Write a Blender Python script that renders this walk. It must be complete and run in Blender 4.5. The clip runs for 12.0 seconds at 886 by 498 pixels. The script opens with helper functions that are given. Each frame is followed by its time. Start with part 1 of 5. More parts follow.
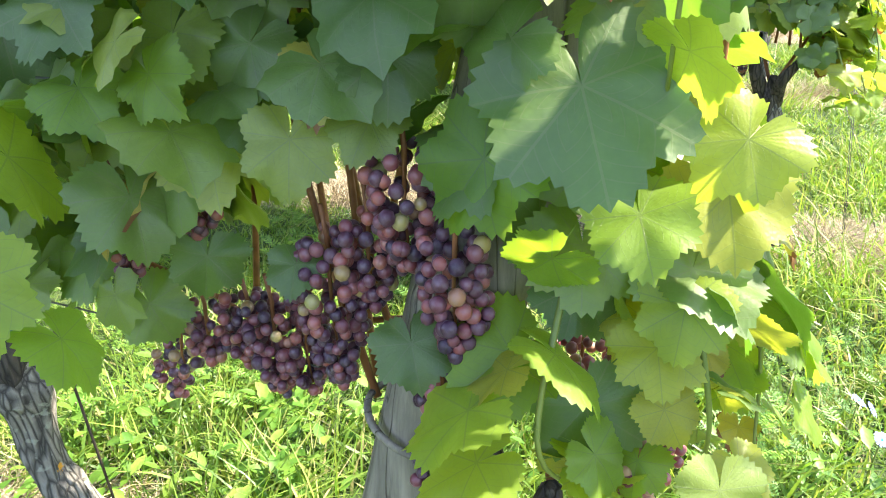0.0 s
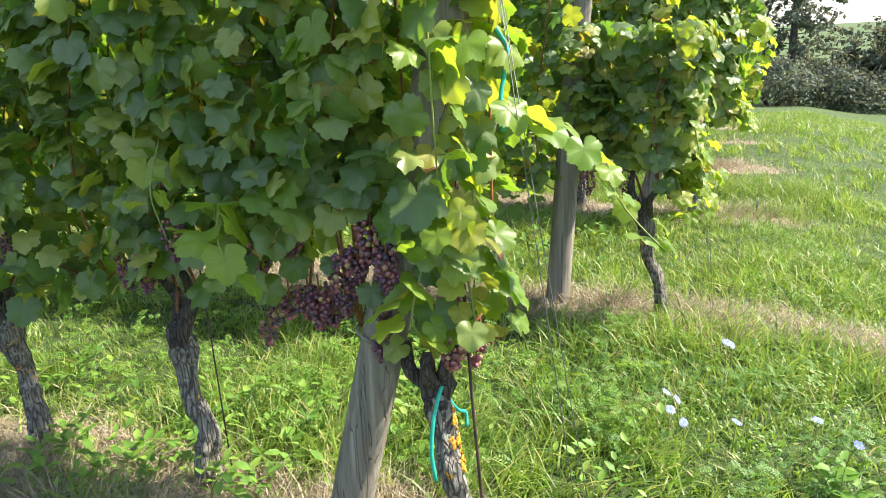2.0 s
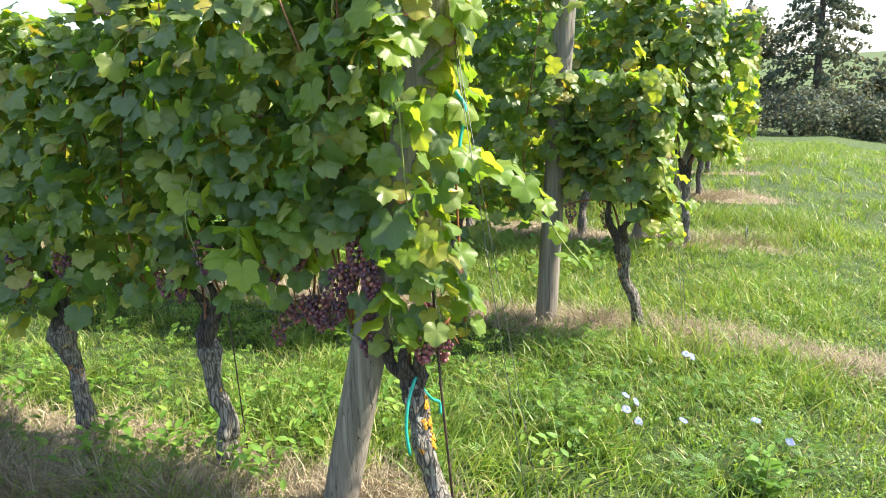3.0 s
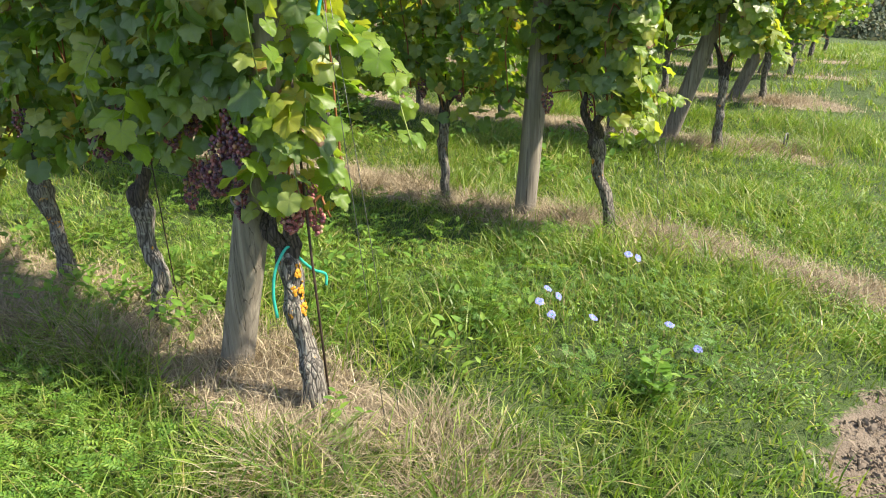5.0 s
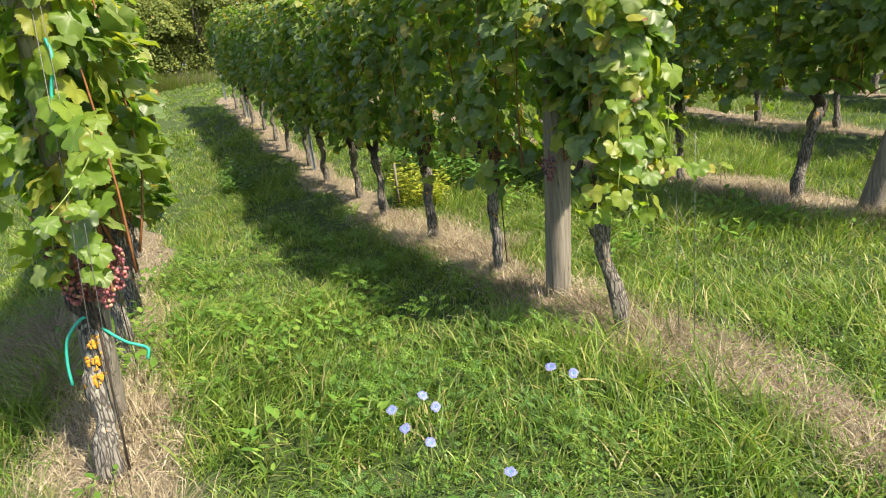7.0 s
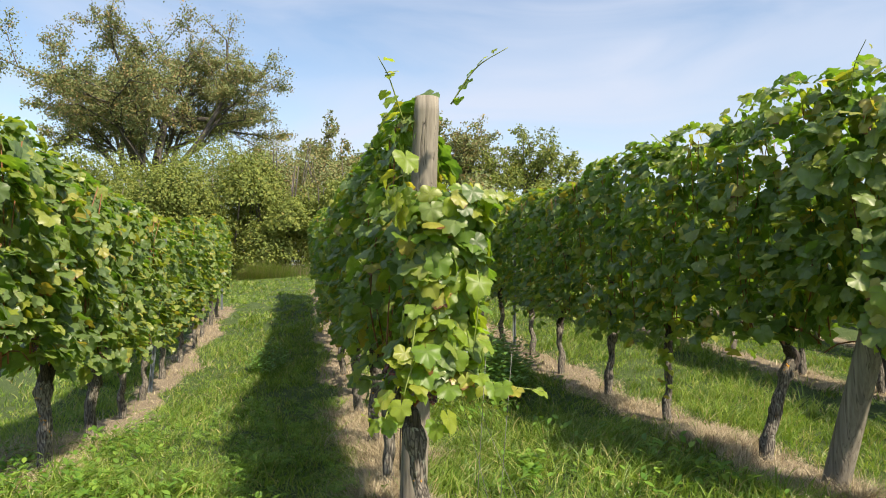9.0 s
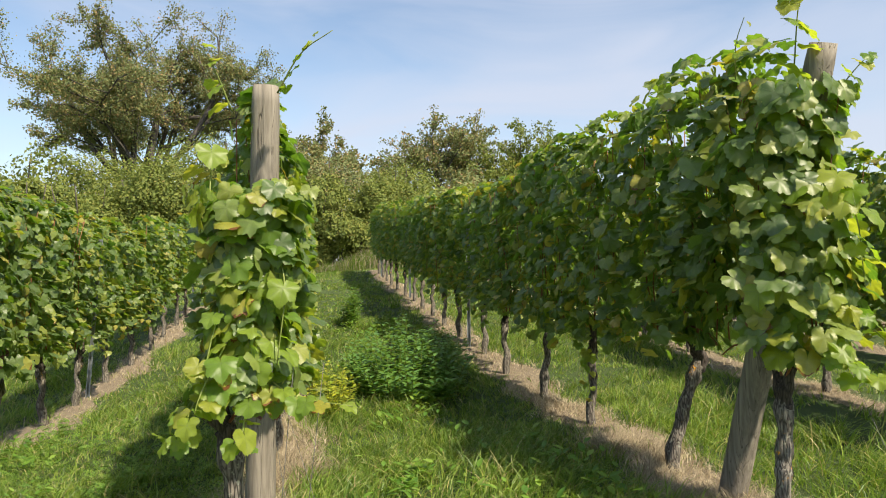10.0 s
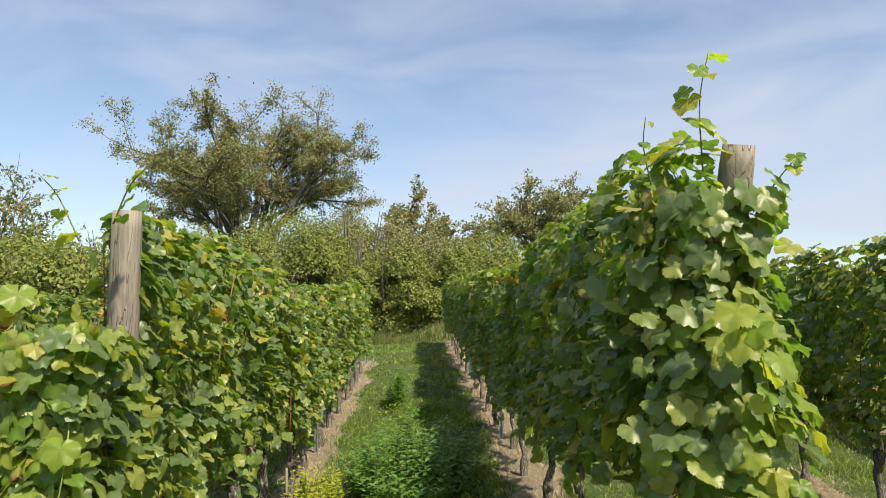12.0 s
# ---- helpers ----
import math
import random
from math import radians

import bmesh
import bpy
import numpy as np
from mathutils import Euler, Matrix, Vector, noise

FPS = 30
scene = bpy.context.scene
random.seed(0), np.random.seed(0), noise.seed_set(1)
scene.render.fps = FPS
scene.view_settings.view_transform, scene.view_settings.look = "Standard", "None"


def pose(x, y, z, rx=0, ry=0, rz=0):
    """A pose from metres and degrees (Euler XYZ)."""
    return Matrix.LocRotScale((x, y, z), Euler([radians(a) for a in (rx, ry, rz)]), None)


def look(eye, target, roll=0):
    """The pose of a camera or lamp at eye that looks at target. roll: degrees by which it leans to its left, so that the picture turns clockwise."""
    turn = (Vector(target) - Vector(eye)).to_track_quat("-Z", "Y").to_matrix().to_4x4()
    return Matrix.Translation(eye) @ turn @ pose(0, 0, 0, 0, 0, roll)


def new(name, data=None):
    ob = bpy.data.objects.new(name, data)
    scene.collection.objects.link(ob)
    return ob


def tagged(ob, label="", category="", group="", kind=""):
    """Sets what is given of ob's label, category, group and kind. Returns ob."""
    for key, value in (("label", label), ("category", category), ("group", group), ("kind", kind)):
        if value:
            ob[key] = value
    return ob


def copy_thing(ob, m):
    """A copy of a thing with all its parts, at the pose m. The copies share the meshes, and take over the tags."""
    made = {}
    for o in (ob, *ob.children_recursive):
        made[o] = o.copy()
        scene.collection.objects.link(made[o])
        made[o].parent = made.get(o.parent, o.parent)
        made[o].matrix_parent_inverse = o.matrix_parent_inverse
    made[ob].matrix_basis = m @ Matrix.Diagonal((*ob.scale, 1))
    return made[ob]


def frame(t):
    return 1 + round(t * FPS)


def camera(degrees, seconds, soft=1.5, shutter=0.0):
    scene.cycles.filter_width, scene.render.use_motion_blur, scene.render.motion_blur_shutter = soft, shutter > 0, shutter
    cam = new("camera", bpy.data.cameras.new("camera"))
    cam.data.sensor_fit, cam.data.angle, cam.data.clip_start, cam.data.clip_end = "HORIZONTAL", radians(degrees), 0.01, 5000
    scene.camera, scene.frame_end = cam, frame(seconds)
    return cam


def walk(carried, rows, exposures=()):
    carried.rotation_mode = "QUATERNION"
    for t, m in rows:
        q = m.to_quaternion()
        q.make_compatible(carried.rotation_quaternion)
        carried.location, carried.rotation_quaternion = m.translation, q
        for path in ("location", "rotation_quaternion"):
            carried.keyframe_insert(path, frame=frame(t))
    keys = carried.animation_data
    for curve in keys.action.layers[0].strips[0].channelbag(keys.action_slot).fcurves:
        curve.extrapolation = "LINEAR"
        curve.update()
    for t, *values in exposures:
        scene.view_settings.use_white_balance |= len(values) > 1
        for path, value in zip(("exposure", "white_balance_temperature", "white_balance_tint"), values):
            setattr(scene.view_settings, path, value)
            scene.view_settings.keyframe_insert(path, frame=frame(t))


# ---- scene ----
cam = camera(64.6, 12.0, soft=1.0)
PATH = [
    (0, (-0.546, -0.011, 1.342), (1.063, 0.779, 0.454), -3.0),
    (0.5, (-0.74, -0.169, 1.431), (0.884, 0.692, 0.643), -3.4),
    (1, (-1.032, -0.355, 1.492), (0.619, 0.537, 0.801), -3.5),
    (1.5, (-1.302, -0.537, 1.551), (0.377, 0.354, 0.93), -3.0),
    (2, (-1.56, -0.758, 1.592), (0.135, 0.139, 1.026), -2.9),
    (2.5, (-1.799, -0.95, 1.663), (-0.097, -0.033, 1.151), -3.3),
    (2.7, (-1.878, -1.027, 1.671), (-0.181, -0.089, 1.182), -3.5),
    (4.3, (-1.896, -1.582, 1.707), (-0.368, -0.423, 1.142), -1.0),
    (4.5, (-1.79, -1.651, 1.677), (-0.282, -0.488, 1.065), -1.2),
    (5, (-1.449, -1.837, 1.586), (-0.013, -0.669, 0.83), -1.7),
    (5.5, (-1.048, -2.16, 1.5), (0.294, -0.962, 0.627), -1.7),
    (6, (-0.598, -2.412, 1.477), (0.635, -1.12, 0.576), -2.2),
    (6.5, (-0.055, -2.571, 1.437), (0.98, -1.061, 0.633), -4.6),
    (7, (0.436, -2.707, 1.443), (1.123, -0.911, 0.891), -7.1),
    (7.2, (0.607, -2.726, 1.493), (1.144, -0.846, 1.069), -7.4),
    (8.8, (1.611, -3.018, 1.271), (1.979, -1.054, 1.344), -0.2),
    (9, (1.764, -3.03, 1.274), (2.167, -1.072, 1.342), -0.4),
    (9.5, (2.18, -2.959, 1.304), (2.622, -1.01, 1.365), -0.9),
    (10, (2.56, -2.932, 1.294), (2.944, -0.97, 1.349), -1.1),
    (10.5, (2.953, -2.946, 1.366), (3.237, -0.966, 1.405), -1.2),
    (11, (3.262, -2.843, 1.364), (3.451, -0.853, 1.412), -1.1),
    (11.5, (3.477, -2.734, 1.467), (3.587, -0.741, 1.59), -1.0),
    (12, (3.655, -2.729, 1.598), (3.737, -0.744, 1.832), -1.0),
]
walk(cam, [(t, look(eye, target, roll)) for t, eye, target, roll in PATH],
     [(0, 2.4, 6450, 10), (0.5, 2.18, 6450, 10), (1, 1.87, 6450, 10), (2.5, 1.6, 6500, 10), (4.5, 1.4, 6700, 10), (5.5, 1.12, 6900, 10), (7, 1.12, 6900, 10), (9, 0.86, 7100, 10), (12, 0.68, 7100, 10)])

# ---- world, sun ----
SUN_ELEV, SUN_AZ = 48.0, (0.53, -0.848)          # the sun stands to the right of and behind the row ends
sun = new("sun", bpy.data.lights.new("sun", "SUN"))
sun.data.energy, sun.data.angle, sun.data.color = 4.9, radians(2.0), (1.0, 0.91, 0.76)
_l = math.hypot(*SUN_AZ)
_s = Vector((SUN_AZ[0] / _l * math.cos(radians(SUN_ELEV)), SUN_AZ[1] / _l * math.cos(radians(SUN_ELEV)), math.sin(radians(SUN_ELEV))))
sun.matrix_world = look(_s * 60, (0, 0, 0))

world = bpy.data.worlds.new("sky")
scene.world = world
world.use_nodes = True
wn, wl = world.node_tree.nodes, world.node_tree.links
wn.clear()
w_out, w_bg, w_sky = wn.new("ShaderNodeOutputWorld"), wn.new("ShaderNodeBackground"), wn.new("ShaderNodeTexSky")
w_sky.sky_type, w_sky.sun_disc = "NISHITA", False
w_sky.sun_elevation, w_sky.sun_rotation = radians(SUN_ELEV), math.atan2(SUN_AZ[0], SUN_AZ[1])
w_sky.air_density, w_sky.dust_density, w_sky.ozone_density = 1.0, 0.8, 1.6
w_co, w_map = wn.new("ShaderNodeTexCoord"), wn.new("ShaderNodeMapping")
w_map.inputs["Scale"].default_value = (1.0, 1.3, 3.6)
w_map.inputs["Rotation"].default_value = (0.0, 0.1, 0.5)
w_n1, w_n2 = wn.new("ShaderNodeTexNoise"), wn.new("ShaderNodeTexNoise")
w_n1.inputs["Scale"].default_value, w_n1.inputs["Detail"].default_value, w_n1.inputs["Distortion"].default_value = 3.0, 7.0, 0.8
w_n1.inputs["Roughness"].default_value = 0.5
w_n2.inputs["Scale"].default_value, w_n2.inputs["Detail"].default_value = 0.9, 3.0
w_mul, w_ramp, w_mix = wn.new("ShaderNodeMath"), wn.new("ShaderNodeValToRGB"), wn.new("ShaderNodeMix")
w_mul.operation = "ADD"
w_half = wn.new("ShaderNodeMath")
w_half.operation, w_half.inputs[1].default_value = "MULTIPLY", 0.5
w_ramp.color_ramp.elements[0].position, w_ramp.color_ramp.elements[1].position = 0.40, 0.63
w_ramp.color_ramp.elements[0].color, w_ramp.color_ramp.elements[1].color = (0.03, 0.03, 0.03, 1), (0.8, 0.8, 0.8, 1)
w_mix.data_type = "RGBA"
w_mix.inputs["B"].default_value = (3.35, 3.8, 4.85, 1)
wl.new(w_co.outputs["Generated"], w_map.inputs["Vector"])
wl.new(w_map.outputs["Vector"], w_n1.inputs["Vector"])
wl.new(w_map.outputs["Vector"], w_n2.inputs["Vector"])
wl.new(w_n1.outputs["Fac"], w_mul.inputs[0])
wl.new(w_n2.outputs["Fac"], w_mul.inputs[1])
wl.new(w_mul.outputs["Value"], w_half.inputs[0])
wl.new(w_half.outputs["Value"], w_ramp.inputs["Fac"])
wl.new(w_ramp.outputs["Color"], w_mix.inputs["Factor"])
wl.new(w_sky.outputs["Color"], w_mix.inputs["A"])
wl.new(w_mix.outputs["Result"], w_bg.inputs["Color"])
w_bg.inputs["Strength"].default_value = 0.12
wl.new(w_bg.outputs["Background"], w_out.inputs["Surface"])


# ---- materials ----
def material(name):
    m = bpy.data.materials.new(name)
    m.use_nodes = True
    m.node_tree.nodes.clear()
    return m, m.node_tree.nodes, m.node_tree.links


def nd(nodes, kind, **inputs):
    n = nodes.new(kind)
    for key, value in inputs.items():
        n.inputs[key.replace("_", " ")].default_value = value
    return n


def maths(nodes, links, op, a, b=None, c=None):
    n = nodes.new("ShaderNodeMath")
    n.operation = op
    for i, v in enumerate((a, b, c)):
        if v is None:
            continue
        if isinstance(v, (int, float)):
            n.inputs[i].default_value = v
        else:
            links.new(v, n.inputs[i])
    return n.outputs[0]


def ramp(nodes, links, fac, stops):
    r = nodes.new("ShaderNodeValToRGB")
    el = r.color_ramp.elements
    while len(el) < len(stops):
        el.new(0.5)
    for e, (p, c) in zip(el, stops):
        e.position, e.color = p, (*c, 1) if len(c) == 3 else c
    links.new(fac, r.inputs["Fac"])
    return r.outputs["Color"]


def mixc(nodes, links, fac, a, b, blend="MIX"):
    n = nodes.new("ShaderNodeMix")
    n.data_type, n.blend_type = "RGBA", blend
    for key, v in (("Factor", fac), ("A", a), ("B", b)):
        if isinstance(v, (int, float)):
            n.inputs[key].default_value = v
        elif isinstance(v, tuple):
            n.inputs[key].default_value = (*v, 1)
        else:
            links.new(v, n.inputs[key])
    return n.outputs["Result"]


def finish(m, nodes, links, surface, bump=None, strength=0.3, distance=0.01):
    out = nodes.new("ShaderNodeOutputMaterial")
    if bump is not None:
        b = nd(nodes, "ShaderNodeBump", Strength=strength, Distance=distance)
        links.new(bump, b.inputs["Height"])
        links.new(b.outputs["Normal"], surface.inputs["Normal"])
    links.new(surface.outputs[0], out.inputs["Surface"])
    return m


def foliage(name, stops, trans, single, veins=True, rough=0.37, amount=0.34, brown=True, patch=0.0, gloss=0.5):
    """A leaf: a glossy green upper side with pale veins, and light let through. single: one object a leaf."""
    m, n, l = material(name)
    if single:
        rnd = n.new("ShaderNodeObjectInfo").outputs["Random"]
    else:
        rnd = n.new("ShaderNodeNewGeometry").outputs["Random Per Island"]
    col = ramp(n, l, rnd, stops)
    uv = n.new("ShaderNodeUVMap")
    sep = n.new("ShaderNodeSeparateXYZ")
    l.new(uv.outputs["UV"], sep.inputs[0])
    geo = n.new("ShaderNodeNewGeometry")
    no = nd(n, "ShaderNodeTexNoise", Scale=55.0, Detail=3.0)
    l.new(geo.outputs["Position"], no.inputs["Vector"])
    col = mixc(n, l, 0.45, col, mixc(n, l, no.outputs["Fac"], (0.25, 0.3, 0.25), (1.7, 1.6, 1.4)), "MULTIPLY")
    bump = no.outputs["Fac"]
    tcol = ramp(n, l, rnd, trans)
    if patch:
        big = nd(n, "ShaderNodeTexNoise", Scale=4.5, Detail=4.0, Roughness=0.6)
        l.new(geo.outputs["Position"], big.inputs["Vector"])
        tone = ramp(n, l, big.outputs["Fac"], [(0.3, (0.50, 0.56, 0.5)), (0.5, (1.0, 1.0, 1.0)), (0.7, (1.5, 1.38, 1.35))])
        col = mixc(n, l, patch, col, tone, "MULTIPLY")
        tcol = mixc(n, l, patch * 0.7, tcol, tone, "MULTIPLY")
    if veins:
        ang = maths(n, l, "ARCTAN2", sep.outputs["X"], sep.outputs["Y"])
        odd = maths(n, l, "PINGPONG", ang, 0.42)
        rad = maths(n, l, "SQRT", maths(n, l, "ADD", maths(n, l, "MULTIPLY", sep.outputs["X"], sep.outputs["X"]), maths(n, l, "MULTIPLY", sep.outputs["Y"], sep.outputs["Y"])))
        dist = maths(n, l, "MULTIPLY", rad, odd)
        main = maths(n, l, "LESS_THAN", dist, 0.011)
        side = maths(n, l, "PINGPONG", maths(n, l, "SUBTRACT", rad, maths(n, l, "MULTIPLY", odd, 0.55)), 0.075)
        side = maths(n, l, "MULTIPLY", maths(n, l, "LESS_THAN", side, 0.007), 0.55)
        vein = maths(n, l, "MAXIMUM", main, side)
        col = mixc(n, l, maths(n, l, "MULTIPLY", vein, 0.3), col, (0.26, 0.31, 0.13))
        tcol = mixc(n, l, maths(n, l, "MULTIPLY", vein, 0.4), tcol, (0.18, 0.24, 0.05))
        bump = maths(n, l, "SUBTRACT", maths(n, l, "MULTIPLY", no.outputs["Fac"], 0.5), maths(n, l, "MULTIPLY", vein, 0.8))
        if brown:
            n3 = nd(n, "ShaderNodeTexNoise", Scale=30.0, Detail=2.0)
            l.new(geo.outputs["Position"], n3.inputs["Vector"])
            edge = maths(n, l, "ADD", rad, maths(n, l, "MULTIPLY", n3.outputs["Fac"], 0.7))
            old = maths(n, l, "GREATER_THAN", rnd, 0.94)
            spot = maths(n, l, "MULTIPLY", maths(n, l, "GREATER_THAN", edge, 1.2), old)
            col = mixc(n, l, spot, col, (0.20, 0.09, 0.025))
            tcol = mixc(n, l, spot, tcol, (0.22, 0.08, 0.02))
    if veins:
        quilt = nd(n, "ShaderNodeTexVoronoi", Scale=22.0)
        l.new(uv.outputs["UV"], quilt.inputs["Vector"])
        bump = maths(n, l, "SUBTRACT", bump, maths(n, l, "MULTIPLY", quilt.outputs["Distance"], 0.06))
        col = mixc(n, l, 0.22, col, ramp(n, l, quilt.outputs["Distance"], [(0.0, (1.25, 1.25, 1.2)), (0.7, (0.75, 0.78, 0.8))]), "MULTIPLY")
    p = nd(n, "ShaderNodeBsdfPrincipled", Roughness=rough)
    p.inputs["Specular IOR Level"].default_value = gloss
    l.new(col, p.inputs["Base Color"])
    b = nd(n, "ShaderNodeBump", Strength=0.55, Distance=0.004)
    l.new(bump, b.inputs["Height"])
    l.new(b.outputs["Normal"], p.inputs["Normal"])
    t = n.new("ShaderNodeBsdfTranslucent")
    l.new(tcol, t.inputs["Color"])
    mx = n.new("ShaderNodeMixShader")
    mx.inputs[0].default_value = amount
    l.new(p.outputs[0], mx.inputs[1])
    l.new(t.outputs[0], mx.inputs[2])
    out = n.new("ShaderNodeOutputMaterial")
    l.new(mx.outputs[0], out.inputs["Surface"])
    return m


VINE_STOPS = [(0.0, (0.080, 0.135, 0.046)), (0.45, (0.122, 0.188, 0.053)), (0.70, (0.185, 0.248, 0.056)), (0.92, (0.275, 0.310, 0.06)), (1.0, (0.34, 0.31, 0.07))]
VINE_TRANS = [(0.0, (0.16, 0.36, 0.025)), (0.6, (0.30, 0.52, 0.03)), (0.9, (0.55, 0.62, 0.035)), (1.0, (0.66, 0.46, 0.04))]
M_LEAF = foliage("vine_leaf", VINE_STOPS, VINE_TRANS, False, rough=0.44, amount=0.38, gloss=0.75)
M_LEAF_ONE = foliage("vine_leaf_single", VINE_STOPS, VINE_TRANS, True, rough=0.44, amount=0.38, gloss=0.75)
# Paler leaf for young shoots; also puts sunlit and back-lit yellow into row-end leaves.
M_LEAF_YOUNG_LIT = foliage("vine_leaf_young_lit", [(0.0, (0.12, 0.22, 0.036)), (0.7, (0.22, 0.31, 0.045)), (1.0, (0.34, 0.33, 0.06))],
                       [(0.0, (0.36, 0.60, 0.03)), (0.8, (0.58, 0.66, 0.04)), (1.0, (0.62, 0.48, 0.045))], True, rough=0.42, amount=0.48)
M_HEDGE = foliage("hedge_leaf", [(0.0, (0.085, 0.12, 0.028)), (0.5, (0.165, 0.22, 0.046)), (0.92, (0.23, 0.26, 0.055)), (1.0, (0.24, 0.21, 0.06))],
                  [(0.0, (0.20, 0.30, 0.05)), (1.0, (0.38, 0.38, 0.08))], False, veins=False, rough=0.75, amount=0.3)
M_TREE = foliage("tree_leaf", [(0.0, (0.10, 0.145, 0.055)), (0.65, (0.17, 0.215, 0.085)), (0.88, (0.27, 0.22, 0.09)), (1.0, (0.33, 0.21, 0.11))],
                 [(0.0, (0.30, 0.36, 0.10)), (1.0, (0.48, 0.36, 0.15))], False, veins=False, rough=0.75, amount=0.25)
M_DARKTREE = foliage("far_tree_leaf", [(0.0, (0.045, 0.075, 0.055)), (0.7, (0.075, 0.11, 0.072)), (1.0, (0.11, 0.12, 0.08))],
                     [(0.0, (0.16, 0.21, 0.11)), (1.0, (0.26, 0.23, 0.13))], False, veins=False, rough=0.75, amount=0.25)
M_WEED = foliage("weed_leaf", [(0.0, (0.07, 0.17, 0.025)), (0.6, (0.13, 0.26, 0.035)), (1.0, (0.22, 0.34, 0.06))],
                 [(0.0, (0.18, 0.38, 0.03)), (1.0, (0.40, 0.52, 0.05))], False, veins=False, rough=0.5, amount=0.35)
M_NETTLE = foliage("nettle_leaf", [(0.0, (0.065, 0.16, 0.035)), (1.0, (0.13, 0.26, 0.055))],
                   [(0.0, (0.18, 0.40, 0.04)), (1.0, (0.34, 0.54, 0.06))], False, veins=False, rough=0.5, amount=0.3)
M_YELLOW = foliage("yellow_green_leaf", [(0.0, (0.22, 0.32, 0.03)), (1.0, (0.44, 0.45, 0.05))],
                   [(0.0, (0.38, 0.48, 0.04)), (1.0, (0.62, 0.58, 0.06))], False, veins=False, rough=0.5, amount=0.35)
M_GRASS = foliage("grass_blade", [(0.0, (0.055, 0.112, 0.022)), (0.5, (0.140, 0.235, 0.042)), (0.8, (0.23, 0.315, 0.072)), (0.93, (0.31, 0.30, 0.12)), (1.0, (0.46, 0.39, 0.22))],
                  [(0.0, (0.22, 0.45, 0.03)), (0.9, (0.45, 0.57, 0.06)), (1.0, (0.52, 0.42, 0.18))], False, veins=False, rough=0.42, amount=0.34, patch=0.9, gloss=0.4)
M_THATCH = foliage("grey_thatch", [(0.0, (0.13, 0.10, 0.065)), (0.5, (0.30, 0.25, 0.17)), (1.0, (0.50, 0.43, 0.31))],
                   [(0.0, (0.2, 0.14, 0.08)), (1.0, (0.4, 0.3, 0.18))], False, veins=False, rough=0.6, amount=0.2)
M_STRAW = foliage("dry_straw", [(0.0, (0.20, 0.16, 0.105)), (0.5, (0.46, 0.385, 0.27)), (1.0, (0.68, 0.60, 0.46))],
                  [(0.0, (0.25, 0.17, 0.09)), (1.0, (0.45, 0.34, 0.2))], False, veins=False, rough=0.6, amount=0.2)


def bark_material(name, dark, light, lichen, scale=1.0):
    m, n, l = material(name)
    co = n.new("ShaderNodeTexCoord")
    mp = n.new("ShaderNodeMapping")
    mp.inputs["Scale"].default_value = (75 * scale, 75 * scale, 11 * scale)
    l.new(co.outputs["Object"], mp.inputs["Vector"])
    a = nd(n, "ShaderNodeTexNoise", Scale=1.0, Detail=7.0, Roughness=0.65, Distortion=0.6)
    l.new(mp.outputs["Vector"], a.inputs["Vector"])
    v = nd(n, "ShaderNodeTexVoronoi", Scale=0.9)
    v.feature = "DISTANCE_TO_EDGE"
    l.new(mp.outputs["Vector"], v.inputs["Vector"])
    crack = maths(n, l, "MINIMUM", maths(n, l, "ADD", maths(n, l, "MULTIPLY", v.outputs["Distance"], 4.0), 0.25), 1.0)
    h = maths(n, l, "MULTIPLY", a.outputs["Fac"], crack)
    col = ramp(n, l, h, [(0.08, dark), (0.42, tuple((x + y) / 2 for x, y in zip(dark, light))), (0.75, light)])
    if lichen > 0:
        b = nd(n, "ShaderNodeTexNoise", Scale=9.0, Detail=7.0, Roughness=0.68)
        l.new(co.outputs["Object"], b.inputs["Vector"])
        oi = n.new("ShaderNodeObjectInfo")
        spot = ramp(n, l, maths(n, l, "ADD", b.outputs["Fac"], maths(n, l, "MULTIPLY", oi.outputs["Random"], 0.03)), [(0.66 - lichen, (0, 0, 0)), (0.685 - lichen, (1, 1, 1))])
        col = mixc(n, l, spot, col, mixc(n, l, a.outputs["Fac"], (0.34, 0.12, 0.008), (0.80, 0.42, 0.03)))
        g = nd(n, "ShaderNodeTexNoise", Scale=40.0, Detail=3.0)
        l.new(co.outputs["Object"], g.inputs["Vector"])
        gs = ramp(n, l, g.outputs["Fac"], [(0.60, (0, 0, 0)), (0.66, (1, 1, 1))])
        col = mixc(n, l, maths(n, l, "MULTIPLY", gs, 0.6), col, (0.36, 0.37, 0.30))
    p = nd(n, "ShaderNodeBsdfPrincipled", Roughness=0.88)
    l.new(col, p.inputs["Base Color"])
    return finish(m, n, l, p, h, 0.9, 0.012)


M_BARK = bark_material("vine_bark", (0.02, 0.016, 0.013), (0.29, 0.26, 0.22), 0.035)
M_BARK_LICHEN = bark_material("vine_bark_orange_lichen", (0.022, 0.018, 0.015), (0.36, 0.33, 0.285), 0.05)
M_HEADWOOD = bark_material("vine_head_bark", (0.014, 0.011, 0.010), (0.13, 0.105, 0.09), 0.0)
M_TREEBARK = bark_material("tree_bark", (0.035, 0.03, 0.026), (0.17, 0.15, 0.13), 0.0, 0.2)


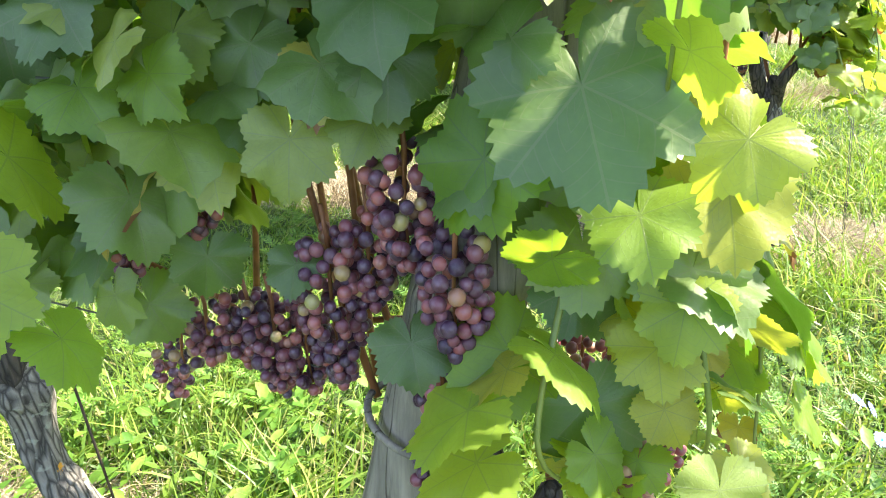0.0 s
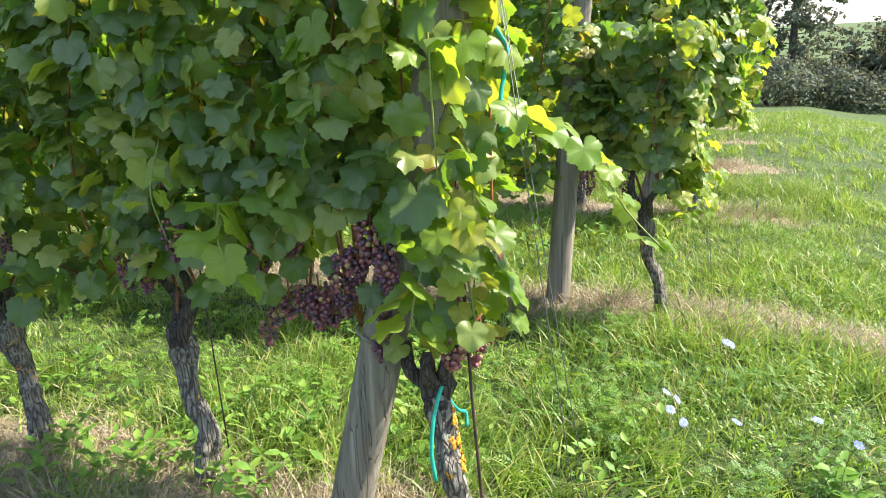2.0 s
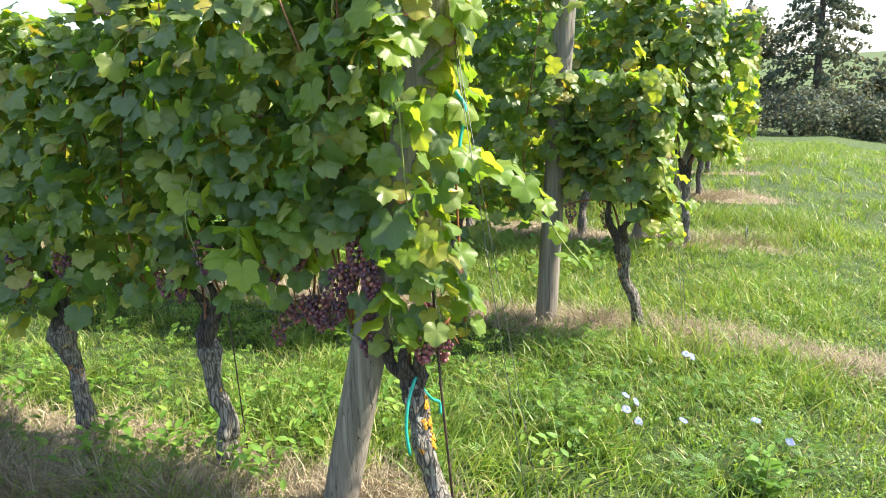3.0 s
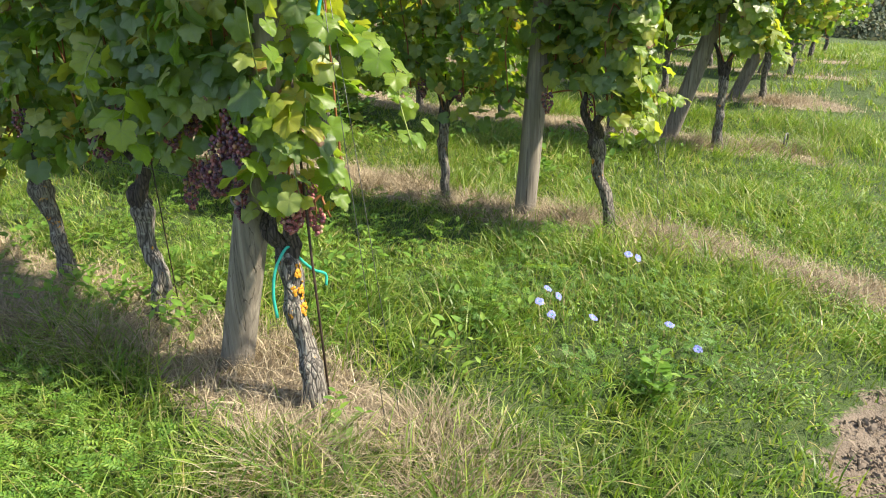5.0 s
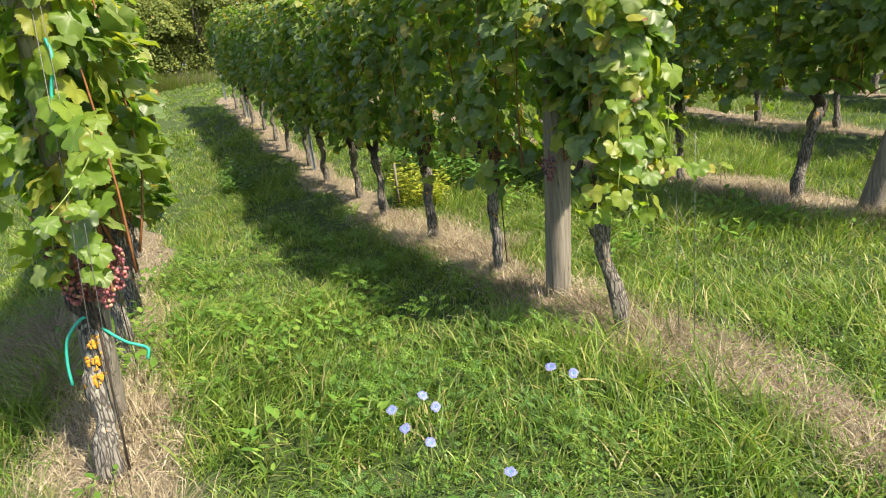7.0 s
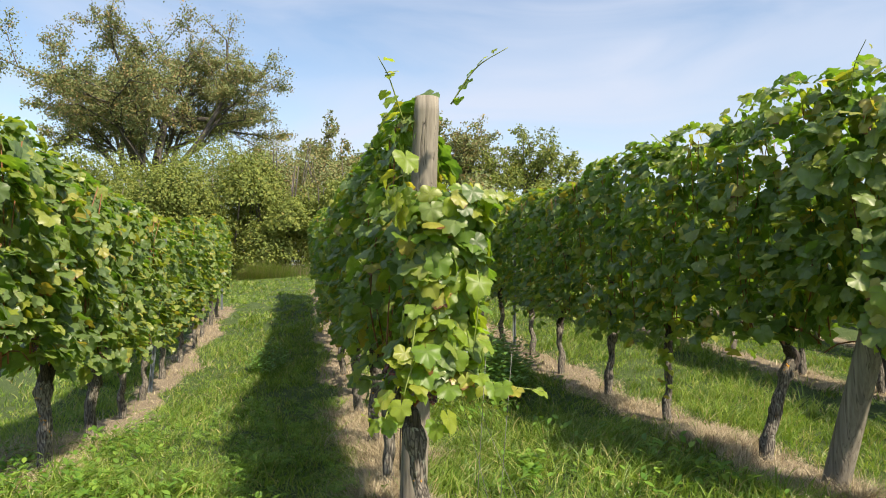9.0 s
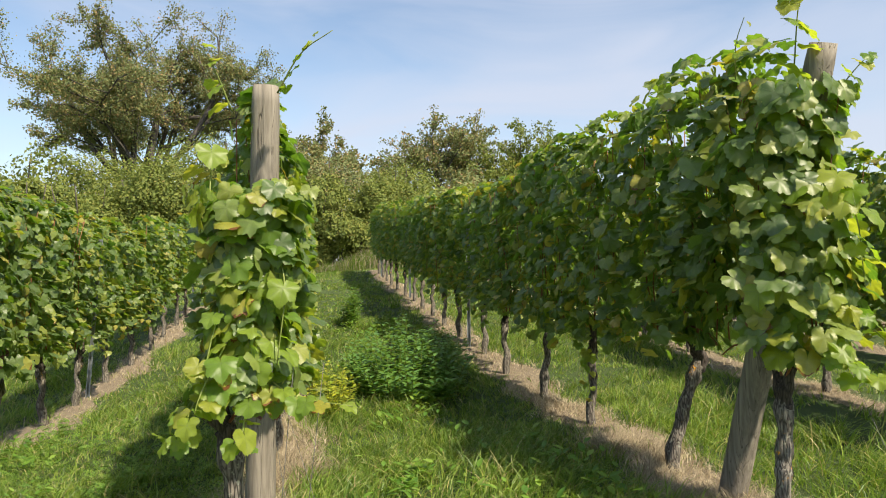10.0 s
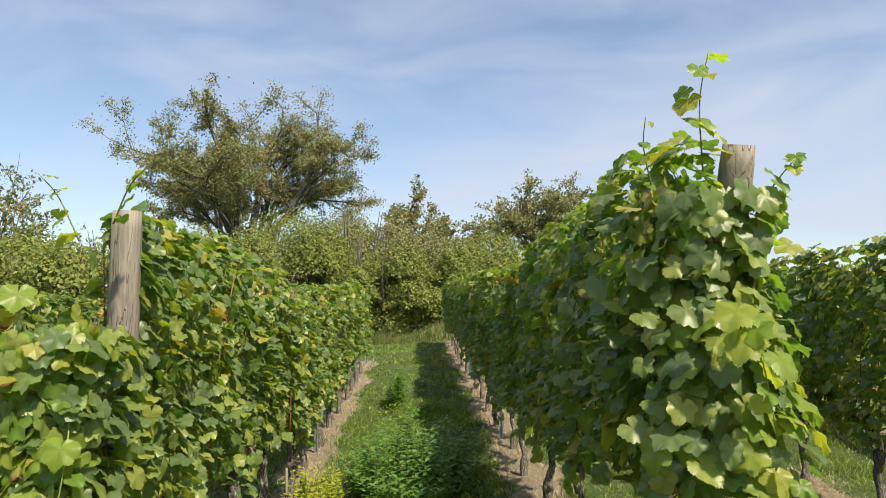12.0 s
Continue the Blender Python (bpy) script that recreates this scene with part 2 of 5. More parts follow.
def post_material():
    m, n, l = material("weathered_post_wood")
    co = n.new("ShaderNodeTexCoord")
    mp = n.new("ShaderNodeMapping")
    mp.inputs["Scale"].default_value = (34, 34, 1.6)
    l.new(co.outputs["Object"], mp.inputs["Vector"])
    a = nd(n, "ShaderNodeTexNoise", Scale=1.0, Detail=8.0, Roughness=0.7, Distortion=0.4)
    l.new(mp.outputs["Vector"], a.inputs["Vector"])
    b = nd(n, "ShaderNodeTexNoise", Scale=3.2, Detail=4.0)
    l.new(co.outputs["Object"], b.inputs["Vector"])
    col = ramp(n, l, a.outputs["Fac"], [(0.25, (0.05, 0.042, 0.033)), (0.47, (0.17, 0.148, 0.118)), (0.72, (0.35, 0.315, 0.255))])
    col = mixc(n, l, maths(n, l, "MULTIPLY", b.outputs["Fac"], 0.5), col, (0.21, 0.195, 0.165))
    w = nd(n, "ShaderNodeTexNoise", Scale=1.0, Detail=2.0)
    m2 = n.new("ShaderNodeMapping")
    m2.inputs["Scale"].default_value = (26, 26, 0.3)
    l.new(co.outputs["Object"], m2.inputs["Vector"])
    l.new(m2.outputs["Vector"], w.inputs["Vector"])
    crack = ramp(n, l, maths(n, l, "ABSOLUTE", maths(n, l, "SUBTRACT", w.outputs["Fac"], 0.5)), [(0.0, (0.25, 0.25, 0.25)), (0.010, (1, 1, 1))])
    col = mixc(n, l, crack, (0.03, 0.022, 0.016), col)
    p = nd(n, "ShaderNodeBsdfPrincipled", Roughness=0.8)
    l.new(col, p.inputs["Base Color"])
    return finish(m, n, l, p, maths(n, l, "ADD", maths(n, l, "MULTIPLY", a.outputs["Fac"], 0.5), crack), 0.7, 0.008)


M_POST = post_material()


def plain(name, c1, c2, rough, metal=0.0, scale=30.0, bump=0.2):
    m, n, l = material(name)
    co = n.new("ShaderNodeTexCoord")
    a = nd(n, "ShaderNodeTexNoise", Scale=scale, Detail=5.0, Roughness=0.6)
    l.new(co.outputs["Object"], a.inputs["Vector"])
    p = nd(n, "ShaderNodeBsdfPrincipled", Roughness=rough, Metallic=metal)
    l.new(ramp(n, l, a.outputs["Fac"], [(0.3, c1), (0.7, c2)]), p.inputs["Base Color"])
    return finish(m, n, l, p, a.outputs["Fac"], bump, 0.004)


M_CANE = plain("ripe_cane", (0.13, 0.045, 0.018), (0.30, 0.12, 0.045), 0.55)
M_GREENSTEM = plain("green_stem", (0.12, 0.17, 0.03), (0.22, 0.25, 0.06), 0.5)
M_STEEL = plain("galvanised_steel", (0.22, 0.25, 0.28), (0.42, 0.45, 0.48), 0.45, 0.8)
M_RUST = plain("rusty_rod", (0.035, 0.026, 0.022), (0.11, 0.075, 0.055), 0.75, 0.4)
M_STRAP = plain("turquoise_strap", (0.012, 0.30, 0.22), (0.03, 0.45, 0.34), 0.5)
M_WIRE = plain("wire", (0.10, 0.10, 0.095), (0.2, 0.2, 0.19), 0.6, 0.5)
M_PETAL = plain("blue_petal", (0.13, 0.15, 0.46), (0.22, 0.25, 0.58), 0.6)
M_LICHEN = plain("orange_lichen", (0.42, 0.17, 0.012), (0.66, 0.34, 0.03), 0.9, 0.0, 90.0, 0.4)
M_CLOD = plain("dry_clay", (0.12, 0.092, 0.068), (0.28, 0.225, 0.17), 0.95, 0.0, 12.0, 0.4)
M_CLIP = plain("pale_plastic", (0.6, 0.6, 0.58), (0.75, 0.75, 0.72), 0.4)


def berry_material(name, single, stops):
    m, n, l = material(name)
    rnd = n.new("ShaderNodeObjectInfo").outputs["Random"] if single else n.new("ShaderNodeNewGeometry").outputs["Random Per Island"]
    col = ramp(n, l, rnd, stops)
    geo = n.new("ShaderNodeNewGeometry")
    a = nd(n, "ShaderNodeTexNoise", Scale=130.0, Detail=4.0)
    l.new(geo.outputs["Position"], a.inputs["Vector"])
    bloom = ramp(n, l, a.outputs["Fac"], [(0.4, (0, 0, 0)), (0.8, (0.5, 0.5, 0.5))])
    col = mixc(n, l, bloom, col, (0.25, 0.19, 0.26))
    p = nd(n, "ShaderNodeBsdfPrincipled", Roughness=0.38)
    p.inputs["Subsurface Weight"].default_value = 0.12
    p.inputs["Subsurface Radius"].default_value = (0.006, 0.002, 0.002)
    l.new(col, p.inputs["Base Color"])
    return finish(m, n, l, p)


DARK_GRAPES = [(0.0, (0.036, 0.016, 0.042)), (0.4, (0.090, 0.026, 0.052)), (0.72, (0.20, 0.055, 0.068)), (0.95, (0.33, 0.10, 0.085)), (1.0, (0.33, 0.30, 0.10))]
PINK_GRAPES = [(0.0, (0.16, 0.035, 0.05)), (0.5, (0.30, 0.07, 0.08)), (0.85, (0.42, 0.14, 0.12)), (1.0, (0.45, 0.28, 0.16))]
M_BERRY, M_BERRY_ONE = berry_material("grape", False, DARK_GRAPES), berry_material("grape_single", True, DARK_GRAPES)
M_BERRY_PINK = berry_material("pink_grape", True, PINK_GRAPES)


def ground_material():
    m, n, l = material("vineyard_ground")
    geo = n.new("ShaderNodeNewGeometry")
    a = nd(n, "ShaderNodeTexNoise", Scale=9.0, Detail=9.0, Roughness=0.7)
    b = nd(n, "ShaderNodeTexNoise", Scale=0.8, Detail=5.0)
    c = nd(n, "ShaderNodeTexNoise", Scale=70.0, Detail=4.0, Roughness=0.7)
    for t in (a, b, c):
        l.new(geo.outputs["Position"], t.inputs["Vector"])
    # Turf tones kept dark to carry the shade between grass blades.
    turf = ramp(n, l, a.outputs["Fac"], [(0.25, (0.022, 0.036, 0.010)), (0.5, (0.048, 0.085, 0.017)), (0.75, (0.09, 0.125, 0.03))])
    turf = mixc(n, l, maths(n, l, "MULTIPLY", b.outputs["Fac"], 0.6), turf, (0.06, 0.10, 0.02))
    dry = ramp(n, l, c.outputs["Fac"], [(0.3, (0.12, 0.09, 0.06)), (0.6, (0.31, 0.25, 0.175)), (0.8, (0.45, 0.38, 0.28))])
    clay = ramp(n, l, a.outputs["Fac"], [(0.3, (0.13, 0.10, 0.072)), (0.7, (0.29, 0.235, 0.18))])
    f1, f2 = n.new("ShaderNodeAttribute"), n.new("ShaderNodeAttribute")
    f1.attribute_name, f2.attribute_name = "dry", "clay"
    rough_edge = maths(n, l, "MULTIPLY", maths(n, l, "SUBTRACT", a.outputs["Fac"], 0.5), 1.3)
    k1 = ramp(n, l, maths(n, l, "ADD", f1.outputs["Fac"], rough_edge), [(0.38, (0, 0, 0)), (0.6, (1, 1, 1))])
    k2 = ramp(n, l, maths(n, l, "ADD", f2.outputs["Fac"], rough_edge), [(0.4, (0, 0, 0)), (0.55, (1, 1, 1))])
    col = mixc(n, l, k2, mixc(n, l, k1, turf, dry), clay)
    p = nd(n, "ShaderNodeBsdfPrincipled", Roughness=0.95)
    l.new(col, p.inputs["Base Color"])
    return finish(m, n, l, p, maths(n, l, "ADD", c.outputs["Fac"], a.outputs["Fac"]), 0.9, 0.03)


M_GROUND = ground_material()

# ---- helpers of the scene ----
rng = np.random.default_rng(7)


def soft(v, k=0.5):
    return k * np.logaddexp(0.0, np.asarray(v, float) / k)


def gz(x, y):
    """Height of the ground: rising slowly along the rows, falling to the headland and beyond the meadow."""
    x, y = np.asarray(x, float), np.asarray(y, float)
    up = np.minimum(0.075 * soft(y - 4.0, 1.0), 1.7 + 0 * y)
    down = -0.17 * (soft(-y - 0.55, 0.15) - soft(-y - 3.2, 0.4))
    side = 0.075 * np.clip(x - 4.8, -5.5, 1.5) * np.clip((y - 1) / 5, 0, 1)
    away = -0.09 * soft(x - 11, 1.5) + 0.09 * soft(x - 48, 4.0)
    bump = 0.018 * np.sin(2.1 * x + 0.7 * y) * np.sin(1.7 * y - 0.9 * x) + 0.010 * np.sin(5.3 * x + 1.0) * np.sin(4.7 * y)
    fade = np.exp(-((x - 2) ** 2 + (y - 3) ** 2) / 900.0)
    return up + down + side * fade + away + bump * fade


def part(name, mesh, mat, parent=None, label=""):
    """Links a mesh (or a bmesh) as one object under a thing or a part."""
    if isinstance(mesh, bmesh.types.BMesh):
        bm, mesh = mesh, bpy.data.meshes.new(name)
        bm.to_mesh(mesh)
        bm.free()
    if mat is not None and not mesh.materials:
        mesh.materials.append(mat)
    ob = new(name, mesh)
    if parent is not None:
        ob.parent = parent
    return tagged(ob, label) if label else ob


def mesh_of(name, verts, faces, uv=None, smooth=False):
    """A mesh from arrays: verts (n, 3), faces (m, 3), uv a vertex."""
    me = bpy.data.meshes.new(name)
    verts, faces = np.asarray(verts, np.float32), np.asarray(faces, np.int32)
    k = faces.shape[1]
    me.vertices.add(len(verts))
    me.vertices.foreach_set("co", verts.ravel())
    me.loops.add(faces.size)
    me.loops.foreach_set("vertex_index", faces.ravel())
    me.polygons.add(len(faces))
    me.polygons.foreach_set("loop_start", np.arange(0, faces.size, k, dtype=np.int32))
    me.polygons.foreach_set("use_smooth", np.full(len(faces), smooth))
    if uv is not None:
        lay = me.uv_layers.new(name="UVMap")
        lay.data.foreach_set("uv", np.asarray(uv, np.float32)[faces.ravel()].ravel())
    me.update(calc_edges=True)
    return me


def unit(v):
    return v / np.maximum(np.linalg.norm(v, axis=-1, keepdims=True), 1e-9)


def frames_of(normal, tip):
    """Rotations whose z axis is the normal and whose y axis is the tip's direction."""
    normal = unit(normal)
    tip = unit(tip - normal * np.sum(tip * normal, -1, keepdims=True))
    return np.stack([np.cross(tip, normal), tip, normal], -1)


def scatter(name, template, pos, rot, size, smooth=True):
    """One mesh of many copies of a template (verts, faces, uv)."""
    tv, tf, tu = template
    size = np.asarray(size, float).reshape(-1, 1, 1) if np.ndim(size) < 2 else np.asarray(size)[:, None, :]
    v = np.einsum("nij,nkj->nki", rot, tv[None] * size) + pos[:, None, :]
    f = tf[None] + (np.arange(len(pos)) * len(tv))[:, None, None]
    return mesh_of(name, v.reshape(-1, 3), f.reshape(-1, 3), np.tile(tu, (len(pos), 1)), smooth)


def vine_leaf(count, teeth, seed):
    """A five-lobed vine leaf, one unit from the stalk to the tip, slightly folded and wavy."""
    r = np.random.default_rng(seed)
    key = np.radians([0, 14, 28, 50, 66, 82, 104, 130, 150, 168, 176])
    val = np.array([1.0, 0.93, 0.79, 0.95, 0.84, 0.72, 0.87, 0.79, 0.70, 0.60, 0.30]) * (1 + r.uniform(-0.05, 0.05, 11))
    th = np.linspace(-np.radians(176), np.radians(176), count)
    fine = np.linspace(0, np.radians(176), 400)
    smooth = np.convolve(np.pad(np.interp(fine, key, val), 8, mode="edge"), np.ones(17) / 17, "valid")
    rad = np.interp(np.abs(th), fine, smooth) * (1 + 0.035 * np.sin(3 * th + r.uniform(0, 6)))
    if teeth:
        rad = rad * (1 + teeth * np.where(np.arange(count) % 2 == 0, 1, -1) * r.uniform(0.35, 1.5, count))
        rad[0] = rad[-1] = 0.2
    if count < 14:
        rad = np.maximum(rad, 0.3)
    rings = [0.35, 0.72, 1.0] if count > 60 else ([0.55, 1.0] if count > 30 else [1.0])
    bow, fold = 0.12 + 0.22 * r.uniform(), 0.06 + 0.16 * r.uniform()
    v = [(0.0, 0.0, 0.0)]
    for k in rings:
        for t, q in zip(th, rad):
            x, y = q * k * math.sin(t), q * k * math.cos(t)
            z = -bow * (q * k) ** 2 + fold * abs(x) + 0.085 * q * k * math.cos(5 * t + seed) * k
            v.append((x, y, z))
    f = []
    for i in range(count - 1):
        f.append((0, 1 + i + 1, 1 + i))
        for k in range(len(rings) - 1):
            a, b, c, d = 1 + k * count + i, 2 + k * count + i, 1 + (k + 1) * count + i, 2 + (k + 1) * count + i
            f += [(a, b, d), (a, d, c)]
    v = np.array(v)
    f, uv = np.array(f)[:, ::-1], v[:, :2].copy()
    if count > 14:
        k = len(v)
        stalk = np.array([(-0.02, 0, 0), (0.02, 0, 0), (0.012, -0.35, -0.28), (-0.012, -0.35, -0.28), (0.0, -0.62, -0.62)])
        v, f = np.vstack([v, stalk]), np.vstack([f, [(k, k + 1, k + 2), (k, k + 2, k + 3), (k + 3, k + 2, k + 4)]])
        uv = np.vstack([uv, np.full((5, 2), 0.001)])
    return v, f, uv


HERO = [vine_leaf(81, 0.042, s) for s in (1, 2, 3, 8, 9)]
FINE = [vine_leaf(33, 0.05, s) for s in (1, 2, 3)]
MID = [vine_leaf(25, 0.06, s) for s in (4, 5)]
COARSE = [vine_leaf(12, 0.0, s) for s in (6, 7)]
OVAL = (np.array([(0, 0, 0), (0.24, 0.35, 0.05), (0.2, 0.7, 0.03), (0, 1, -0.08), (-0.2, 0.7, 0.03), (-0.24, 0.35, 0.05), (0, 0.5, -0.02)], float),
        np.array([(6, 0, 1), (6, 1, 2), (6, 2, 3), (6, 3, 4), (6, 4, 5), (6, 5, 0)]), None)
OVAL = (OVAL[0], OVAL[1], OVAL[0][:, :2].copy())
CHIP = (np.array([(0, 0, 0), (0.32, 0.5, 0.08), (0, 1, 0), (-0.32, 0.5, 0.08)], float), np.array([(0, 1, 2), (0, 2, 3)]), None)
CHIP = (CHIP[0], CHIP[1], CHIP[0][:, :2].copy())


def pinnate(pairs):
    """A feathered leaf: pairs of narrow leaflets along a bent midrib, one unit long."""
    v, f = [], []
    for k in range(pairs):
        t = 0.15 + 0.75 * k / (pairs - 1)
        q = 0.34 * math.sin(math.pi * (0.25 + 0.65 * t))
        for s in (-1, 1):
            i = len(v)
            z = -0.25 * t * t
            v += [(0, t, z), (s * q * 0.6, t + 0.02, z + 0.05), (s * q, t + 0.16, z), (s * q * 0.45, t + 0.14, z + 0.04)]
            f += [(i, i + 1, i + 2), (i, i + 2, i + 3)]
    i = len(v)
    v += [(0, 0.85, -0.2), (0.09, 0.93, -0.2), (0, 1.05, -0.3), (-0.09, 0.93, -0.2), (0.012, 0, 0), (-0.012, 0, 0)]
    f += [(i, i + 1, i + 2), (i, i + 2, i + 3), (i + 4, i, i + 5)]
    v = np.array(v, float)
    return v, np.array(f), v[:, :2].copy()


PINNATE = pinnate(5)


def tube(points, radii, seg=10, rough=0.0, seed=0.0, cap=True, grain=6.0):
    """A bmesh tube along points; rough moves the skin in and out like bark."""
    bm = bmesh.new()
    pts = [Vector(p) for p in points]
    rings = []
    side = Vector((1, 0, 0))
    for i, p in enumerate(pts):
        d = (pts[min(i + 1, len(pts) - 1)] - pts[max(i - 1, 0)]).normalized()
        s = (side - d * side.dot(d))
        s = s.normalized() if s.length > 1e-4 else d.orthogonal().normalized()
        side, t = s, d.cross(s)
        ring = []
        for k in range(seg):
            a = 2 * math.pi * k / seg
            q = 1.0
            if rough:
                c, e = math.cos(a), math.sin(a)
                q += rough * noise.noise((c * 1.6 + seed, e * 1.6, p.z * grain)) + 0.6 * rough * noise.noise((c * 4 + seed, e * 4, p.z * grain * 1.4))
            ring.append(bm.verts.new(p + (s * math.cos(a) + t * math.sin(a)) * radii[i] * q))
        rings.append(ring)
    for a, b in zip(rings, rings[1:]):
        for k in range(seg):
            f = bm.faces.new((a[k], a[(k + 1) % seg], b[(k + 1) % seg], b[k]))
            f.smooth = True
    if cap:
        bm.faces.new(rings[0][::-1])
        bm.faces.new(rings[-1])
    return bm


def spline(points, n):
    """n points along a smooth curve through the given ones."""
    p = np.array(points, float)
    p = np.vstack([2 * p[0] - p[1], p, 2 * p[-1] - p[-2]])
    out = []
    for u in np.linspace(0, len(points) - 1 - 1e-6, n):
        i, t = int(u), u - int(u)
        a, b, c, d = p[i], p[i + 1], p[i + 2], p[i + 3]
        out.append(0.5 * (2 * b + (c - a) * t + (2 * a - 5 * b + 4 * c - d) * t * t + (3 * b - a - 3 * c + d) * t ** 3))
    return out


def join(bms):
    """Several bmeshes as one."""
    out = bmesh.new()
    for b in bms:
        me = bpy.data.meshes.new("tmp")
        b.to_mesh(me)
        b.free()
        out.from_mesh(me)
        bpy.data.meshes.remove(me)
    return out


# ---- ground ----
ROWS = {"a": 0.04, "b": 2.33, "c": 4.80, "d": 7.24, "e": 9.65, "f": 12.05, "g": 14.45}
FRONT = {"a": 0.0, "b": -0.07, "c": 0.09, "d": 0.35, "e": 0.6, "f": 0.9, "g": 1.2}
ROW_END = {"a": 14.0, "b": 16.5, "c": 20.5, "d": 23.0, "e": 25.0, "f": 26.0, "g": 27.0}

BEND = 0.27


def strip(x, y):
    """How dry the ground is: the sprayed strips under the rows."""
    x, y = np.asarray(x, float), np.asarray(y, float)
    out = np.zeros(np.broadcast(x, y).shape)
    for key, cx in ROWS.items():
        w = 0.25 - 0.06 / (1 + np.exp((y + 0.5) / 0.1)) + 0.06 * np.sin(1.9 * y + cx) + 0.05 * np.sin(6.1 * y + 2 * cx)
        bend = BEND * soft(-0.15 - y, 0.1) if key == "b" else 0.0
        inside = np.exp(-(((x - cx - bend + 0.06 * np.sin(2.3 * y)) / w) ** 4))
        start = FRONT[key] - {"a": 0.45, "b": 1.7}.get(key, 0.85)
        out = np.maximum(out, inside / (1 + np.exp(-(y - start) / 0.08)) / (1 + np.exp((y - ROW_END[key] - 0.6) / 0.2)))
    return out


def clay(x, y):
    """Bare clay in the wheel tracks of the headland."""
    x, y = np.asarray(x, float), np.asarray(y, float)
    u, v = x - 1.30, y + 1.77 + 0.08 * (x - 1.30)
    a = 1.5 * np.exp(-((u / 0.50) ** 2 + (v / 0.19) ** 2))
    b = 1.5 * np.exp(-(((x - 1.55) / 0.6) ** 2 + ((y + 2.27) / 0.16) ** 2))
    c = 0.8 * np.exp(-(((x - 2.75) / 0.22) ** 2 + ((y + 0.75) / 0.12) ** 2))
    d = 0.55 * np.exp(-(((x - 0.1) / 0.16) ** 2 + ((y + 0.95) / 0.16) ** 2) ** 2)
    ragged = 0.75 + 0.35 * np.sin(9 * x + 4 * np.sin(5 * y)) * np.sin(11 * y + 3 * np.sin(7 * x)) + 0.2 * np.sin(27 * x + 19 * y)
    return np.clip(np.maximum.reduce([a, b, c, d]) * ragged, 0, 1)


def make_ground():
    gx = np.unique(np.concatenate([np.linspace(-3, 9, 200), np.linspace(-14, -3, 50), np.linspace(9, 30, 70), np.linspace(30, 120, 40), -np.geomspace(14, 3000, 24), np.geomspace(120, 3000, 20)]))
    gy = np.unique(np.concatenate([np.linspace(-4, 6, 170), np.linspace(6, 32, 90), np.linspace(-20, -4, 40), np.geomspace(32, 3000, 26), -np.geomspace(20, 3000, 24)]))
    X, Y = np.meshgrid(gx, gy)
    Z = gz(X, Y)
    c = clay(X, Y)
    ruts = np.sin(38 * (X * 0.8 + Y * 0.9)) * 0.012 + np.sin(61 * X - 33 * Y) * 0.007
    Z = Z + c * (-0.035 + ruts) + 0.02 * strip(X, Y)
    nx, ny = len(gx), len(gy)
    i = (np.arange(ny - 1)[:, None] * nx + np.arange(nx - 1)[None]).ravel()
    f = np.stack([i, i + 1, i + nx + 1, i + nx], -1)
    me = mesh_of("ground", np.stack([X.ravel(), Y.ravel(), Z.ravel()], -1), f, smooth=True)
    for key, val in (("dry", strip(X, Y)), ("clay", c)):
        at = me.attributes.new(key, "FLOAT", "POINT")
        at.data.foreach_set("value", val.ravel().astype(np.float32))
    return tagged(part("ground", me, M_GROUND), "grassy vineyard soil with dry strips under the vines", "ground", kind="structure")


make_ground()


# ---- grass and low plants ----
def blades(name, pos, height, width, lean, twist, seed, steps=3):
    """Curved grass blades as one mesh: pos (n, 3); lean: the way and amount that the tip leans."""
    n = len(pos)
    r = np.random.default_rng(seed)
    ang = r.uniform(0, math.pi, n) + twist
    side = np.stack([np.cos(ang), np.sin(ang), np.zeros(n)], -1)
    vs = []
    for k in range(steps):
        t = k / steps
        c = pos + lean * t * t
        c = c + np.stack([np.zeros(n), np.zeros(n), height * (t - 0.25 * t * t * np.minimum(np.linalg.norm(lean, axis=-1) / height, 2.0))], -1)
        w = (width * (1 - 0.75 * t * t))[:, None]
        vs += [c - side * w / 2, c + side * w / 2]
    tipz = height * (1 - 0.25 * np.minimum(np.linalg.norm(lean, axis=-1) / height, 2.0))
    vs.append(pos + lean + np.stack([np.zeros(n), np.zeros(n), tipz], -1))
    m = len(vs)
    v = np.stack(vs, 1).reshape(-1, 3)
    tri = []
    for k in range(steps - 1):
        a = 2 * k
        tri += [(a, a + 1, a + 3), (a, a + 3, a + 2)]
    tri.append((2 * steps - 2, 2 * steps - 1, 2 * steps))
    f = (np.array(tri)[None] + (np.arange(n) * m)[:, None, None]).reshape(-1, 3)
    return mesh_of(name, v, f, np.tile(np.zeros((m, 2)), (n, 1)), True)


def wave(x, y, s, o):
    return np.sin(s * x + o + 1.3 * np.sin(0.7 * s * y + o)) * np.sin(0.9 * s * y - 1.7 * o + np.sin(0.8 * s * x))


